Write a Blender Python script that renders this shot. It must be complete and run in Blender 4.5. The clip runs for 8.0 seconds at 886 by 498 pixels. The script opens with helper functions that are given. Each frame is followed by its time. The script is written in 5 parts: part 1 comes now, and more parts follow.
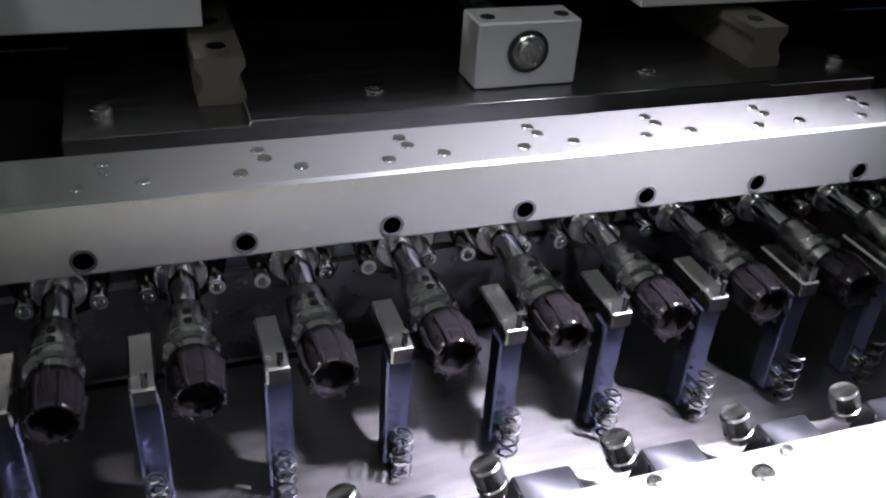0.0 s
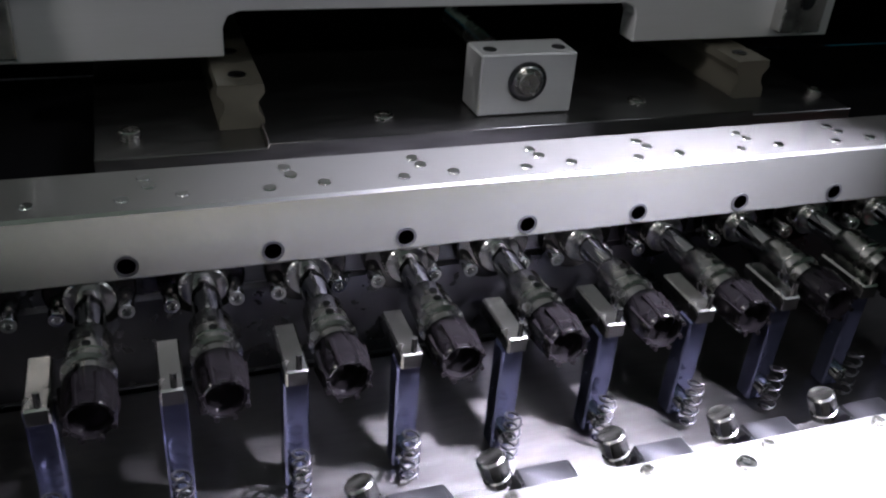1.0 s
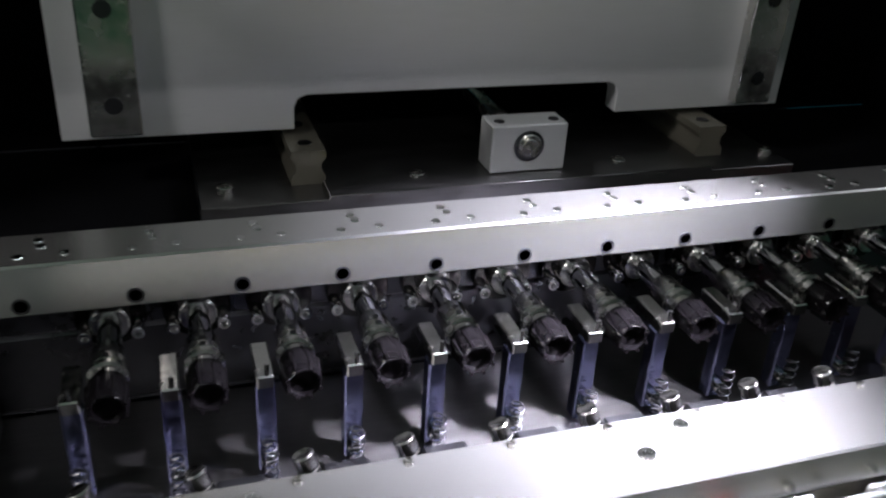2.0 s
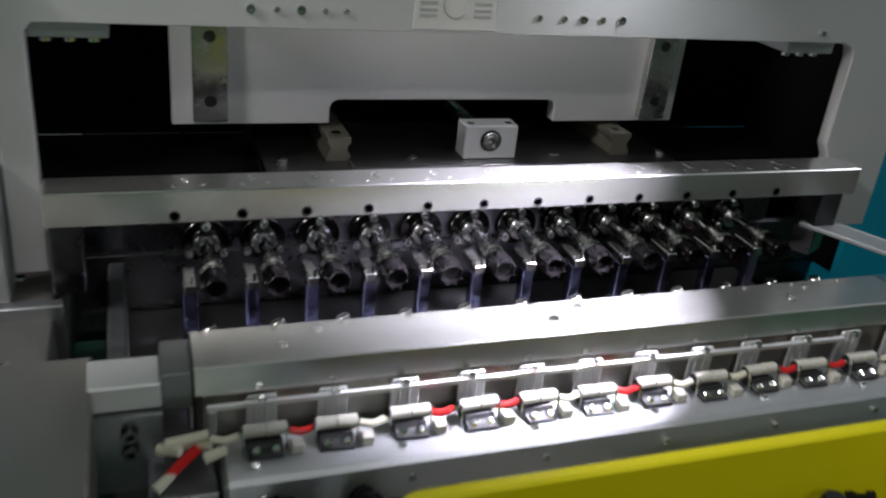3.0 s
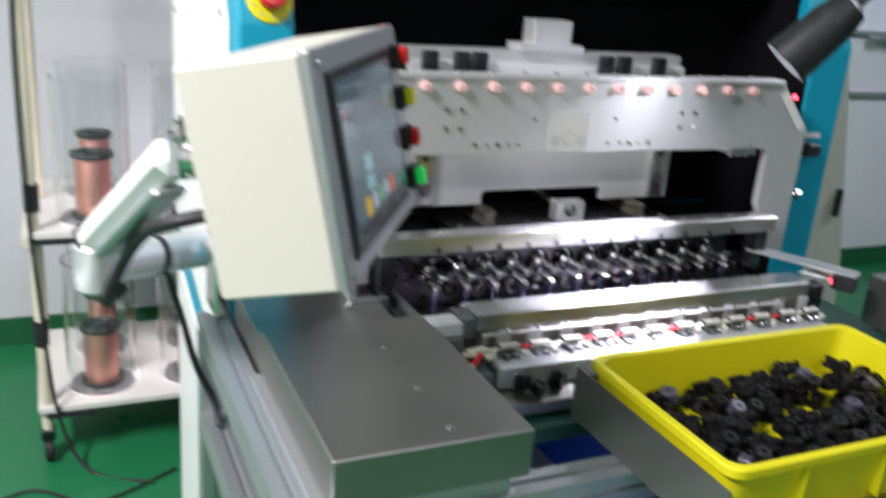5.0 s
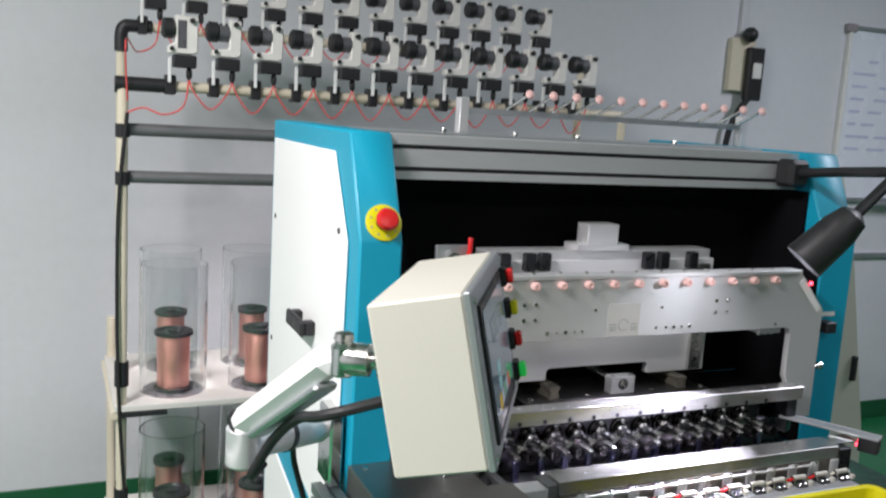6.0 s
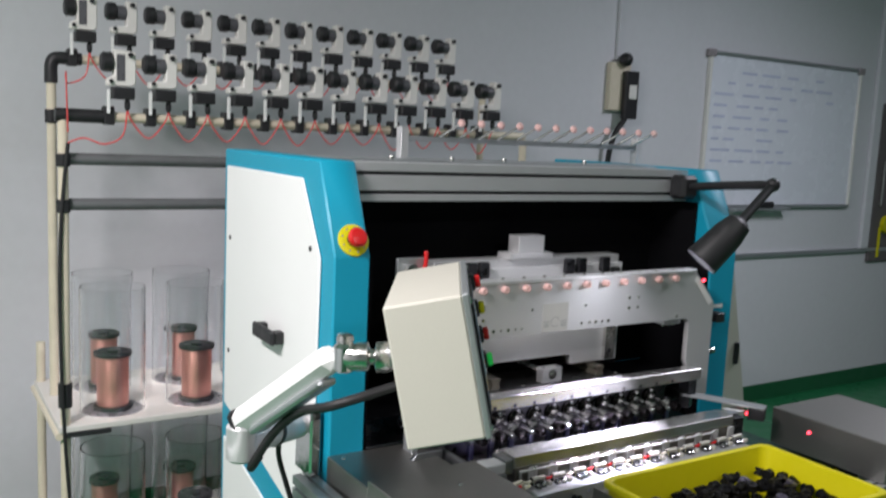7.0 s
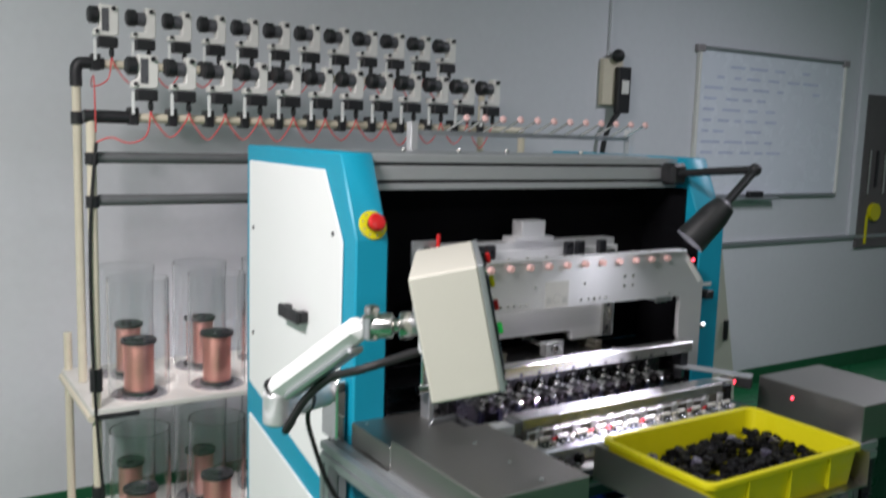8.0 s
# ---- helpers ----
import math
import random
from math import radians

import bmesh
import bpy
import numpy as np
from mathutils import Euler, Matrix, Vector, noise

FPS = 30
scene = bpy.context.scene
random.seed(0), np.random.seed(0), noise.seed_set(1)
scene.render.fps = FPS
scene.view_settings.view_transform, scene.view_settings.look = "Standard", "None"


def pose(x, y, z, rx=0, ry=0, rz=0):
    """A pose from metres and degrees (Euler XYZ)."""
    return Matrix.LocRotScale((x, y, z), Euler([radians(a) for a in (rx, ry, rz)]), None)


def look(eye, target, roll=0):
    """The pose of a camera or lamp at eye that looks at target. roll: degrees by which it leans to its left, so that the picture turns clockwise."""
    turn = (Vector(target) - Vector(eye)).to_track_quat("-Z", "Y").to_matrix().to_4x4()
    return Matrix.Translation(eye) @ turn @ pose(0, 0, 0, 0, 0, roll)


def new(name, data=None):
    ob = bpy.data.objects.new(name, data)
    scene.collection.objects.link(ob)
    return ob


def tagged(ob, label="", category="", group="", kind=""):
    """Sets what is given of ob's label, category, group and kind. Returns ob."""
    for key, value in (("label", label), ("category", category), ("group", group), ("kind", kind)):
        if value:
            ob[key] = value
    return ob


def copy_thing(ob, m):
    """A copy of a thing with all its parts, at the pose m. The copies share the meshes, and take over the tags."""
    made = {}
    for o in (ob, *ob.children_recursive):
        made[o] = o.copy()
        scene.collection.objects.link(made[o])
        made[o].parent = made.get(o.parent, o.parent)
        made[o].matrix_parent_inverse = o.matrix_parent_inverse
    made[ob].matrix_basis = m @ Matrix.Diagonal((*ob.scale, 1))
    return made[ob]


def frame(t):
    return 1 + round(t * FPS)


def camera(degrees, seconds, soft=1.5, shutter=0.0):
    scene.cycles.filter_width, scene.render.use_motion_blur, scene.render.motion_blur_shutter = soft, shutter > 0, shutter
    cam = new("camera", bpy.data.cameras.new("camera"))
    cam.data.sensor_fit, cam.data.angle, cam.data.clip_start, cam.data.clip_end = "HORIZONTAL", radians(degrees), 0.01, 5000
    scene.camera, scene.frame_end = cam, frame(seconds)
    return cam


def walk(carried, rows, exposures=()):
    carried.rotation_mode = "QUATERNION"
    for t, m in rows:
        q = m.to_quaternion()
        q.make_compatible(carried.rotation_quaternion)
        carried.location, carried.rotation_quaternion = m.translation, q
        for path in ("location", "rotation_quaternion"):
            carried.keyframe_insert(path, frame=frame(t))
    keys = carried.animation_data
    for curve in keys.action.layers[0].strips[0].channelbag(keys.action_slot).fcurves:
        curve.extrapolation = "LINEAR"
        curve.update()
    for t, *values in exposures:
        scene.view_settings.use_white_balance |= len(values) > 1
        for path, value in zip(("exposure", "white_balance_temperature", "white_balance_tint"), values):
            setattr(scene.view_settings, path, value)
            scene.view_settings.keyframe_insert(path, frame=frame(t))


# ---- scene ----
cam = camera(53.5, 8.0, soft=2.1, shutter=0.5)
PATH = [
    (0.0, (-0.1643, -0.2746, 1.1237), (-0.0903, -0.0776, 0.9888), 4.2),
    (0.5, (-0.1740, -0.2808, 1.1319), (-0.0986, -0.0839, 0.9976), 4.8),
    (1.0, (-0.1816, -0.3011, 1.1317), (-0.1042, -0.1001, 1.0048), 4.7),
    (2.3, (-0.2448, -0.4822, 1.2173), (-0.1730, -0.2713, 1.1039), 3.5),
    (2.5, (-0.2601, -0.5316, 1.2287), (-0.1841, -0.3206, 1.1184), 4.6),
    (3.0, (-0.3309, -0.6907, 1.2616), (-0.2495, -0.4806, 1.1531), 6.2),
    (3.5, (-0.4145, -0.8250, 1.2876), (-0.3314, -0.6141, 1.1819), 6.8),
    (4.0, (-0.5810, -0.9732, 1.3156), (-0.4773, -0.7688, 1.2158), 8.9),
    (4.5, (-0.7511, -1.1005, 1.3551), (-0.6406, -0.8971, 1.2606), 6.0),
    (5.0, (-0.8650, -1.2149, 1.4041), (-0.7644, -1.0004, 1.3242), 4.7),
    (5.2, (-0.9174, -1.2492, 1.4391), (-0.8237, -1.0285, 1.3684), 4.4),
    (6.3, (-1.1760, -1.4098, 1.5269), (-1.0681, -1.1869, 1.4923), 3.6),
    (6.5, (-1.2344, -1.4264, 1.5132), (-1.1169, -1.2092, 1.4732), 3.1),
    (7.0, (-1.3576, -1.5111, 1.5426), (-1.2251, -1.3016, 1.5101), 2.7),
    (7.5, (-1.4171, -1.5856, 1.5621), (-1.2810, -1.3770, 1.5411), 2.2),
    (8.0, (-1.4834, -1.6449, 1.5294), (-1.3498, -1.4361, 1.4965), 1.8),
]
walk(cam, [(t, look(e, a, r)) for t, e, a, r in PATH],
     exposures=[(0.0, -0.88, 6300, 14), (2.5, -0.68, 6400, 13), (3.0, -0.35, 6450, 13), (3.5, 0.0, 6500, 13), (4.0, 0.32, 6350, 15), (4.5, 0.5, 6200, 17), (5.2, 0.6, 6300, 17), (6.5, 0.12, 6400, 18), (8.0, 0.07, 6400, 18)])

# ---- light ----
world = bpy.data.worlds.new("room_air")
scene.world = world
world.use_nodes = True
world.node_tree.nodes["Background"].inputs[0].default_value = (0.75, 0.82, 1.0, 1)
world.node_tree.nodes["Background"].inputs[1].default_value = 0.02


def area_lamp(name, eye, target, sx, sy, watts, colour):
    d = bpy.data.lights.new(name, "AREA")
    d.shape, d.size, d.size_y, d.energy, d.color = "RECTANGLE", sx, sy, watts, colour
    ob = new(name, d)
    ob.matrix_world = look(eye, target)
    return ob


area_lamp("ceiling_tube_light_a", (-2.4, -0.7, 2.92), (-2.4, -0.7, 0), 0.25, 1.2, 145, (1.0, 0.97, 0.94))
area_lamp("ceiling_tube_light_b", (2.6, -0.2, 2.92), (2.6, -0.2, 0), 0.25, 1.2, 47, (0.90, 0.92, 1.0))
area_lamp("ceiling_tube_light_c", (-0.2, -2.8, 2.92), (-0.2, -2.8, 0), 1.2, 0.25, 23, (1.0, 0.97, 0.95))
led = area_lamp("desk_lamp_led", (0.238, -0.155, 1.315), (0.030, -0.062, 0.93), 0.035, 0.035, 29, (0.88, 0.87, 1.0))
led.data.spread = radians(43)


# ---- materials ----
def mat(name, colour, rough=0.5, metal=0.0, var=0.12, scale=30.0, bump=0.0, stretch=(1, 1, 1), rough_var=0.1,
        big=4.0, trans=0.0, ior=1.45, emit=0.0, coat=0.0, per_piece=0.0, spec=0.5, brushed=0.0):
    m = bpy.data.materials.new(name)
    m.use_nodes = True
    n, l = m.node_tree.nodes, m.node_tree.links
    b = n["Principled BSDF"]
    b.inputs["Roughness"].default_value = rough
    b.inputs["Metallic"].default_value = metal
    b.inputs["IOR"].default_value = ior
    b.inputs["Transmission Weight"].default_value = trans
    b.inputs["Coat Weight"].default_value = coat
    b.inputs["Specular IOR Level"].default_value = spec
    if emit:
        b.inputs["Emission Color"].default_value = (*colour, 1)
        b.inputs["Emission Strength"].default_value = emit
    co = n.new("ShaderNodeTexCoord")
    mp = n.new("ShaderNodeMapping")
    mp.inputs["Scale"].default_value = stretch
    l.new(co.outputs["Object"], mp.inputs[0])
    fine, wide = n.new("ShaderNodeTexNoise"), n.new("ShaderNodeTexNoise")
    fine.inputs["Scale"].default_value, wide.inputs["Scale"].default_value = scale, big
    fine.inputs["Detail"].default_value, wide.inputs["Detail"].default_value = 6, 4
    l.new(mp.outputs[0], fine.inputs["Vector"])
    l.new(co.outputs["Object"], wide.inputs["Vector"])
    add = n.new("ShaderNodeMath")
    add.operation = "ADD"
    l.new(fine.outputs["Fac"], add.inputs[0])
    l.new(wide.outputs["Fac"], add.inputs[1])
    ramp = n.new("ShaderNodeMapRange")
    ramp.inputs["From Min"].default_value, ramp.inputs["From Max"].default_value = 0.6, 1.4
    ramp.inputs["To Min"].default_value, ramp.inputs["To Max"].default_value = 1 - var, 1 + var
    l.new(add.outputs[0], ramp.inputs["Value"])
    val = ramp.outputs[0]
    if per_piece:
        oi = n.new("ShaderNodeObjectInfo")
        r2 = n.new("ShaderNodeMapRange")
        r2.inputs["To Min"].default_value, r2.inputs["To Max"].default_value = 1 - per_piece, 1 + per_piece
        l.new(oi.outputs["Random"], r2.inputs["Value"])
        mu = n.new("ShaderNodeMath")
        mu.operation = "MULTIPLY"
        l.new(val, mu.inputs[0])
        l.new(r2.outputs[0], mu.inputs[1])
        val = mu.outputs[0]
    mix = n.new("ShaderNodeVectorMath")
    mix.operation = "SCALE"
    mix.inputs[0].default_value = colour
    l.new(val, mix.inputs["Scale"])
    l.new(mix.outputs[0], b.inputs["Base Color"])
    rr = n.new("ShaderNodeMapRange")
    rr.inputs["From Min"].default_value, rr.inputs["From Max"].default_value = 0.3, 0.7
    rr.inputs["To Min"].default_value = max(0.02, rough - rough_var)
    rr.inputs["To Max"].default_value = min(1.0, rough + rough_var)
    l.new(fine.outputs["Fac"], rr.inputs["Value"])
    l.new(rr.outputs[0], b.inputs["Roughness"])
    if brushed:
        tg = n.new("ShaderNodeTangent")
        tg.direction_type, tg.axis = "RADIAL", "X"
        l.new(tg.outputs[0], b.inputs["Tangent"])
        b.inputs["Anisotropic"].default_value = brushed
    if bump:
        bp = n.new("ShaderNodeBump")
        bp.inputs["Strength"].default_value = bump
        bp.inputs["Distance"].default_value = 0.001
        l.new(fine.outputs["Fac"], bp.inputs["Height"])
        l.new(bp.outputs[0], b.inputs["Normal"])
    return m


M = {
    "alu": mat("milled_aluminium", (0.56, 0.555, 0.54), 0.26, 0.93, 0.02, 220, 0.0, (0.3, 6, 8), 0.012, big=9.0, brushed=0.4),
    "flange_black": mat("blackened_flange", (0.035, 0.033, 0.032), 0.16, 1.0, 0.2, 60, rough_var=0.05),
    "blue_steel": mat("blue_tinted_steel", (0.34, 0.36, 0.60), 0.22, 1.0, 0.15, 60),
    # aluminium toned darker and warmer for the reflection on the bar's front
    "rest_web": mat("web_with_dark_reflection", (0.30, 0.285, 0.255), 0.38, 0.95, 0.10, 90, 0.0, (0.4, 5, 5), 0.04),
    "barrel": mat("pale_plastic_barrel", (0.46, 0.45, 0.40), 0.4, 0.0, 0.08, 40),
    "alu_plate": mat("satin_aluminium_plate", (0.66, 0.665, 0.67), 0.46, 0.6, 0.035, 60, 0.008, (0.5, 8, 14), 0.03, brushed=0.7),
    "carriage": mat("matt_aluminium_carriage", (0.80, 0.81, 0.82), 0.42, 0.35, 0.035, 60, 0.006, (0.5, 8, 14), 0.03),
    "anod": mat("anodised_grey_aluminium", (0.50, 0.52, 0.54), 0.46, 0.85, 0.04, 80, rough_var=0.02),
    "anod_dark": mat("dark_anodised_aluminium", (0.24, 0.25, 0.26), 0.40, 0.9, 0.10, 60, 0.02, rough_var=0.05),
    "beam_alu": mat("pale_silver_extrusion", (0.68, 0.69, 0.71), 0.40, 0.6, 0.05, 60, 0.01, (0.5, 8, 8), 0.04),
    "steel": mat("bright_steel", (0.60, 0.59, 0.57), 0.22, 1.0, 0.12, 90, 0.05),
    "chrome": mat("polished_chrome", (0.75, 0.75, 0.75), 0.10, 1.0, 0.06, 60),
    "dark_steel": mat("blackened_steel", (0.09, 0.09, 0.10), 0.32, 1.0, 0.2, 60, 0.08),
    "slab": mat("worn_machined_steel", (0.17, 0.165, 0.165), 0.34, 1.0, 0.16, 45, 0.02, (1, 6, 6), 0.06, brushed=0.6),
    "sheet": mat("stainless_sheet", (0.36, 0.35, 0.33), 0.42, 1.0, 0.05, 60, 0.015, (14, 0.6, 14), 0.05),
    "black": mat("black_plastic", (0.018, 0.018, 0.02), 0.45, 0.0, 0.2, 60, 0.1),
    # almost no colour or gloss: holds the shade inside the machine
    "black_panel": mat("shade_black_panel", (0.004, 0.004, 0.005), 0.9, 0.0, 0.3, 20, spec=0.08),
    "rubber": mat("black_rubber_cable", (0.015, 0.015, 0.016), 0.6, 0.0, 0.2, 50),
    "blue": mat("blue_powder_coat", (0.0, 0.29, 0.43), 0.42, 0.0, 0.06, 300, 0.10),
    "white_paint": mat("white_powder_coat", (0.80, 0.81, 0.80), 0.42, 0.0, 0.03, 300, 0.08),
    "beige": mat("beige_powder_coat", (0.56, 0.545, 0.475), 0.5, 0.0, 0.03, 300, 0.10),
    "yellow": mat("yellow_crate_plastic", (0.62, 0.565, 0.004), 0.38, 0.0, 0.05, 40, 0.05),
    "green_floor": mat("green_epoxy_floor", (0.012, 0.16, 0.06), 0.35, 0.0, 0.12, 8, 0.05, big=1.2),
    "green_paint": mat("green_wall_skirting", (0.01, 0.10, 0.04), 0.5, 0.0, 0.1, 12),
    "wall": mat("painted_wall", (0.62, 0.63, 0.66), 0.7, 0.0, 0.04, 25, 0.08, big=1.0),
    "ceil": mat("ceiling_paint", (0.7, 0.7, 0.7), 0.8, 0.0, 0.04, 10),
    "copper": mat("copper_wire_winding", (0.86, 0.42, 0.36), 0.38, 1.0, 0.1, 20, 0.5, (1, 1, 60)),
    "acrylic": mat("clear_acrylic", (0.97, 0.98, 0.98), 0.05, 0.0, 0.0, 10, trans=1.0, ior=1.45, rough_var=0.02),
    "cream": mat("cream_plastic_pipe", (0.66, 0.60, 0.47), 0.4, 0.0, 0.06, 25),
    "white_plastic": mat("white_plastic", (0.74, 0.73, 0.69), 0.4, 0.0, 0.08, 40),
    "red": mat("red_plastic", (0.55, 0.012, 0.012), 0.35, 0.0, 0.08, 40),
    "red_tube": mat("red_air_tube", (0.72, 0.10, 0.10), 0.35, 0.0, 0.08, 40),
    "pink": mat("pink_ceramic_roller", (0.78, 0.50, 0.47), 0.35, 0.0, 0.08, 40),
    "green_btn": mat("green_push_button", (0.01, 0.5, 0.08), 0.3, 0.0, 0.05, 40, emit=0.25),
    "screen": mat("touch_screen_glass", (0.08, 0.11, 0.13), 0.10, 0.0, 0.3, 4, emit=0.35, big=14.0),
    "board": mat("whiteboard_enamel", (0.74, 0.77, 0.84), 0.25, 0.0, 0.01, 8),
    "ink": mat("marker_ink", (0.50, 0.54, 0.69), 0.6),
    "blue_bin": mat("blue_crate_plastic", (0.01, 0.05, 0.42), 0.4, 0.0, 0.08, 30),
    "bobbin": mat("black_bobbin_plastic", (0.006, 0.006, 0.0065), 0.5, 0.0, 0.3, 60, 0.1, per_piece=0.5, spec=0.12),
    "bobbin_grey": mat("grey_bobbin_plastic", (0.05, 0.045, 0.07), 0.4, 0.0, 0.2, 60),
    "cream_rail": mat("cream_ceramic", (0.60, 0.57, 0.46), 0.4, 0.0, 0.06, 40),
    "paper": mat("paper_label", (0.50, 0.50, 0.47), 0.6, 0.0, 0.04, 60),
    "grey_ink": mat("grey_print", (0.30, 0.31, 0.30), 0.6),
    "led": mat("red_led", (1.0, 0.05, 0.08), 0.3, emit=6.0),
    "green_dark": mat("dark_green_enamel", (0.012, 0.06, 0.04), 0.4, 0.0, 0.12, 40),
    "grey_tube": mat("grey_painted_tube", (0.16, 0.165, 0.17), 0.4, 0.3, 0.08, 40),
    "shelf": mat("laminated_shelf_board", (0.66, 0.65, 0.61), 0.5, 0.0, 0.05, 20),
    "smoke": mat("smoky_plastic", (0.10, 0.10, 0.11), 0.3, 0.0, 0.1, 30),
    "corner_grey": mat("grey_plastic_corner", (0.30, 0.27, 0.28), 0.5),
    "tool_grey": mat("dark_grey_felt_board", (0.12, 0.11, 0.11), 0.8, 0.0, 0.2, 60),
    "tile_cyan": mat("screen_tile_cyan", (0.33, 0.58, 0.62), 0.2, emit=0.12),
    "tile_white": mat("screen_tile_white", (0.55, 0.58, 0.66), 0.2, emit=0.12),
    "tile_red": mat("screen_tile_red", (0.75, 0.16, 0.10), 0.2, emit=0.12),
    "tile_yellow": mat("screen_tile_yellow", (0.80, 0.52, 0.05), 0.2, emit=0.12),
    "tile_green": mat("screen_tile_green", (0.22, 0.48, 0.30), 0.2, emit=0.12),
    "tile_dark": mat("screen_tile_dark", (0.06, 0.06, 0.07), 0.2),
    "tile_pale": mat("screen_tile_pale", (0.12, 0.17, 0.20), 0.2, emit=0.15),
    "black_gloss": mat("glossy_black_chuck", (0.004, 0.0035, 0.004), 0.10, 0.0, 0.2, 60, rough_var=0.04, spec=0.22),
    "rail_steel": mat("guide_rail_steel", (0.22, 0.205, 0.165), 0.42, 0.6, 0.12, 50, 0.04),
    "lamp_glow": mat("lamp_led_face", (0.93, 0.95, 1.0), 0.3, emit=80.0),
}


# ---- building blocks ----
# the rack and the wall things are drawn in the machine's measure and set back to their true place and size
NEAR = Matrix.Identity(4)
FAR = Matrix.Translation((0.1233, 0.1372, -0.1400)) @ Matrix.Scale(1.0908, 4)
place = NEAR
FLOOR = -0.140


def thing(name, loc, label, category, group="", kind=""):
    ob = new(name)
    ob.empty_display_size = 0.02
    ob.location = place @ Vector(loc)
    return tagged(ob, label, category, group, kind)


def origin_of(ob):
    v = Vector((0, 0, 0))
    while ob:
        v = v + Vector(ob.location)
        ob = ob.parent
    return v


def part(name, bm, material, parent=None, label=""):
    """One mesh object from a bmesh in world coordinates, under a thing or a part."""
    me = bpy.data.meshes.new(name)
    bm.to_mesh(me)
    bm.free()
    me.transform(place)
    me.polygons.foreach_set("use_smooth", [True] * len(me.polygons))
    me.set_sharp_from_angle(angle=radians(35))
    me.materials.append(M[material])
    ob = new(name, me)
    if parent:
        o = origin_of(parent)
        me.transform(Matrix.Translation(-o))
        ob.parent = parent
    if label:
        ob["label"] = label
    return ob


def solid(name, bm, material, label="", category="", group="", kind=""):
    return tagged(part(name, bm, material), label, category, group, kind)


def B():
    return bmesh.new()


def box(bm, x0, x1, y0, y1, z0, z1, bev=0.0012, m=None):
    r = bmesh.ops.create_cube(bm, size=1.0)
    vs = r["verts"]
    for v in vs:
        v.co = Vector(((x0 + x1) / 2 + v.co.x * (x1 - x0), (y0 + y1) / 2 + v.co.y * (y1 - y0), (z0 + z1) / 2 + v.co.z * (z1 - z0)))
    if bev:
        es = list({e for v in vs for e in v.link_edges})
        r = bmesh.ops.bevel(bm, geom=es, offset=bev, segments=1, affect="EDGES", profile=0.5)
        vs = list({v for v in r["verts"]} | {v for f in r["faces"] for v in f.verts})
    if m is not None:
        for v in vs:
            v.co = m @ v.co
    return bm


def cyl(bm, p0, p1, r, r2=None, seg=20):
    p0, p1 = Vector(p0), Vector(p1)
    d = p1 - p0
    m = Matrix.Translation((p0 + p1) / 2) @ d.to_track_quat("Z", "Y").to_matrix().to_4x4()
    bmesh.ops.create_cone(bm, cap_ends=True, segments=seg, radius1=r, radius2=r if r2 is None else r2, depth=d.length, matrix=m)
    return bm


def lathe(bm, base, axis, profile, seg=20):
    """Turned shape: profile of (radius, distance along axis)."""
    q = Vector(axis).to_track_quat("Z", "Y").to_matrix()
    rings = []
    for r, h in profile:
        rings.append([bm.verts.new(Vector(base) + q @ Vector((r * math.cos(a), r * math.sin(a), h)))
                      for a in (2 * math.pi * k / seg for k in range(seg))])
    for a, b in zip(rings, rings[1:]):
        for k in range(seg):
            bm.faces.new((a[k], a[(k + 1) % seg], b[(k + 1) % seg], b[k]))
    bm.faces.new(list(reversed(rings[0])))
    bm.faces.new(rings[-1])
    return bm


def ball(bm, c, r, seg=14):
    bmesh.ops.create_uvsphere(bm, u_segments=seg, v_segments=seg // 2 + 1, radius=r, matrix=Matrix.Translation(c))
    return bm


def prism(bm, poly, axis, a0, a1, bev=0.0):
    """Polygon in the plane across an axis, pulled from a0 to a1. x: (y,z); y: (x,z); z: (x,y)."""
    def at(u, v, a):
        return {"x": (a, u, v), "y": (u, a, v), "z": (u, v, a)}[axis]
    lo = [bm.verts.new(at(u, v, a0)) for u, v in poly]
    hi = [bm.verts.new(at(u, v, a1)) for u, v in poly]
    fs = [bm.faces.new(lo), bm.faces.new(list(reversed(hi)))]
    for k in range(len(poly)):
        j = (k + 1) % len(poly)
        fs.append(bm.faces.new((lo[j], lo[k], hi[k], hi[j])))
    bmesh.ops.recalc_face_normals(bm, faces=fs)
    if bev:
        es = list({e for f in fs for e in f.edges})
        bmesh.ops.bevel(bm, geom=es, offset=bev, segments=1, affect="EDGES", profile=0.5)
    return bm


def tube(bm, pts, r, seg=8, smooth=4):
    """A round tube along a softened line of points."""
    P = [Vector(p) for p in pts]
    if smooth > 1 and len(P) > 2:
        Q = []
        for i in range(len(P) - 1):
            a, b, c, d = P[max(i - 1, 0)], P[i], P[i + 1], P[min(i + 2, len(P) - 1)]
            for k in range(smooth):
                t = k / smooth
                Q.append(0.5 * ((2 * b) + (c - a) * t + (2 * a - 5 * b + 4 * c - d) * t * t + (3 * b - a - 3 * c + d) * t ** 3))
        P = Q + [P[-1]]
    rings = []
    for i, p in enumerate(P):
        d = (P[min(i + 1, len(P) - 1)] - P[max(i - 1, 0)]).normalized()
        u = d.cross(Vector((0.13, 0.27, 0.95))).normalized()
        w = d.cross(u)
        rings.append([bm.verts.new(p + r * (math.cos(a) * u + math.sin(a) * w)) for a in (2 * math.pi * k / seg for k in range(seg))])
    for a, b in zip(rings, rings[1:]):
        for k in range(seg):
            bm.faces.new((a[k], b[k], b[(k + 1) % seg], a[(k + 1) % seg]))
    bm.faces.new(rings[0])
    bm.faces.new(list(reversed(rings[-1])))
    bmesh.ops.recalc_face_normals(bm, faces=bm.faces)
    return bm


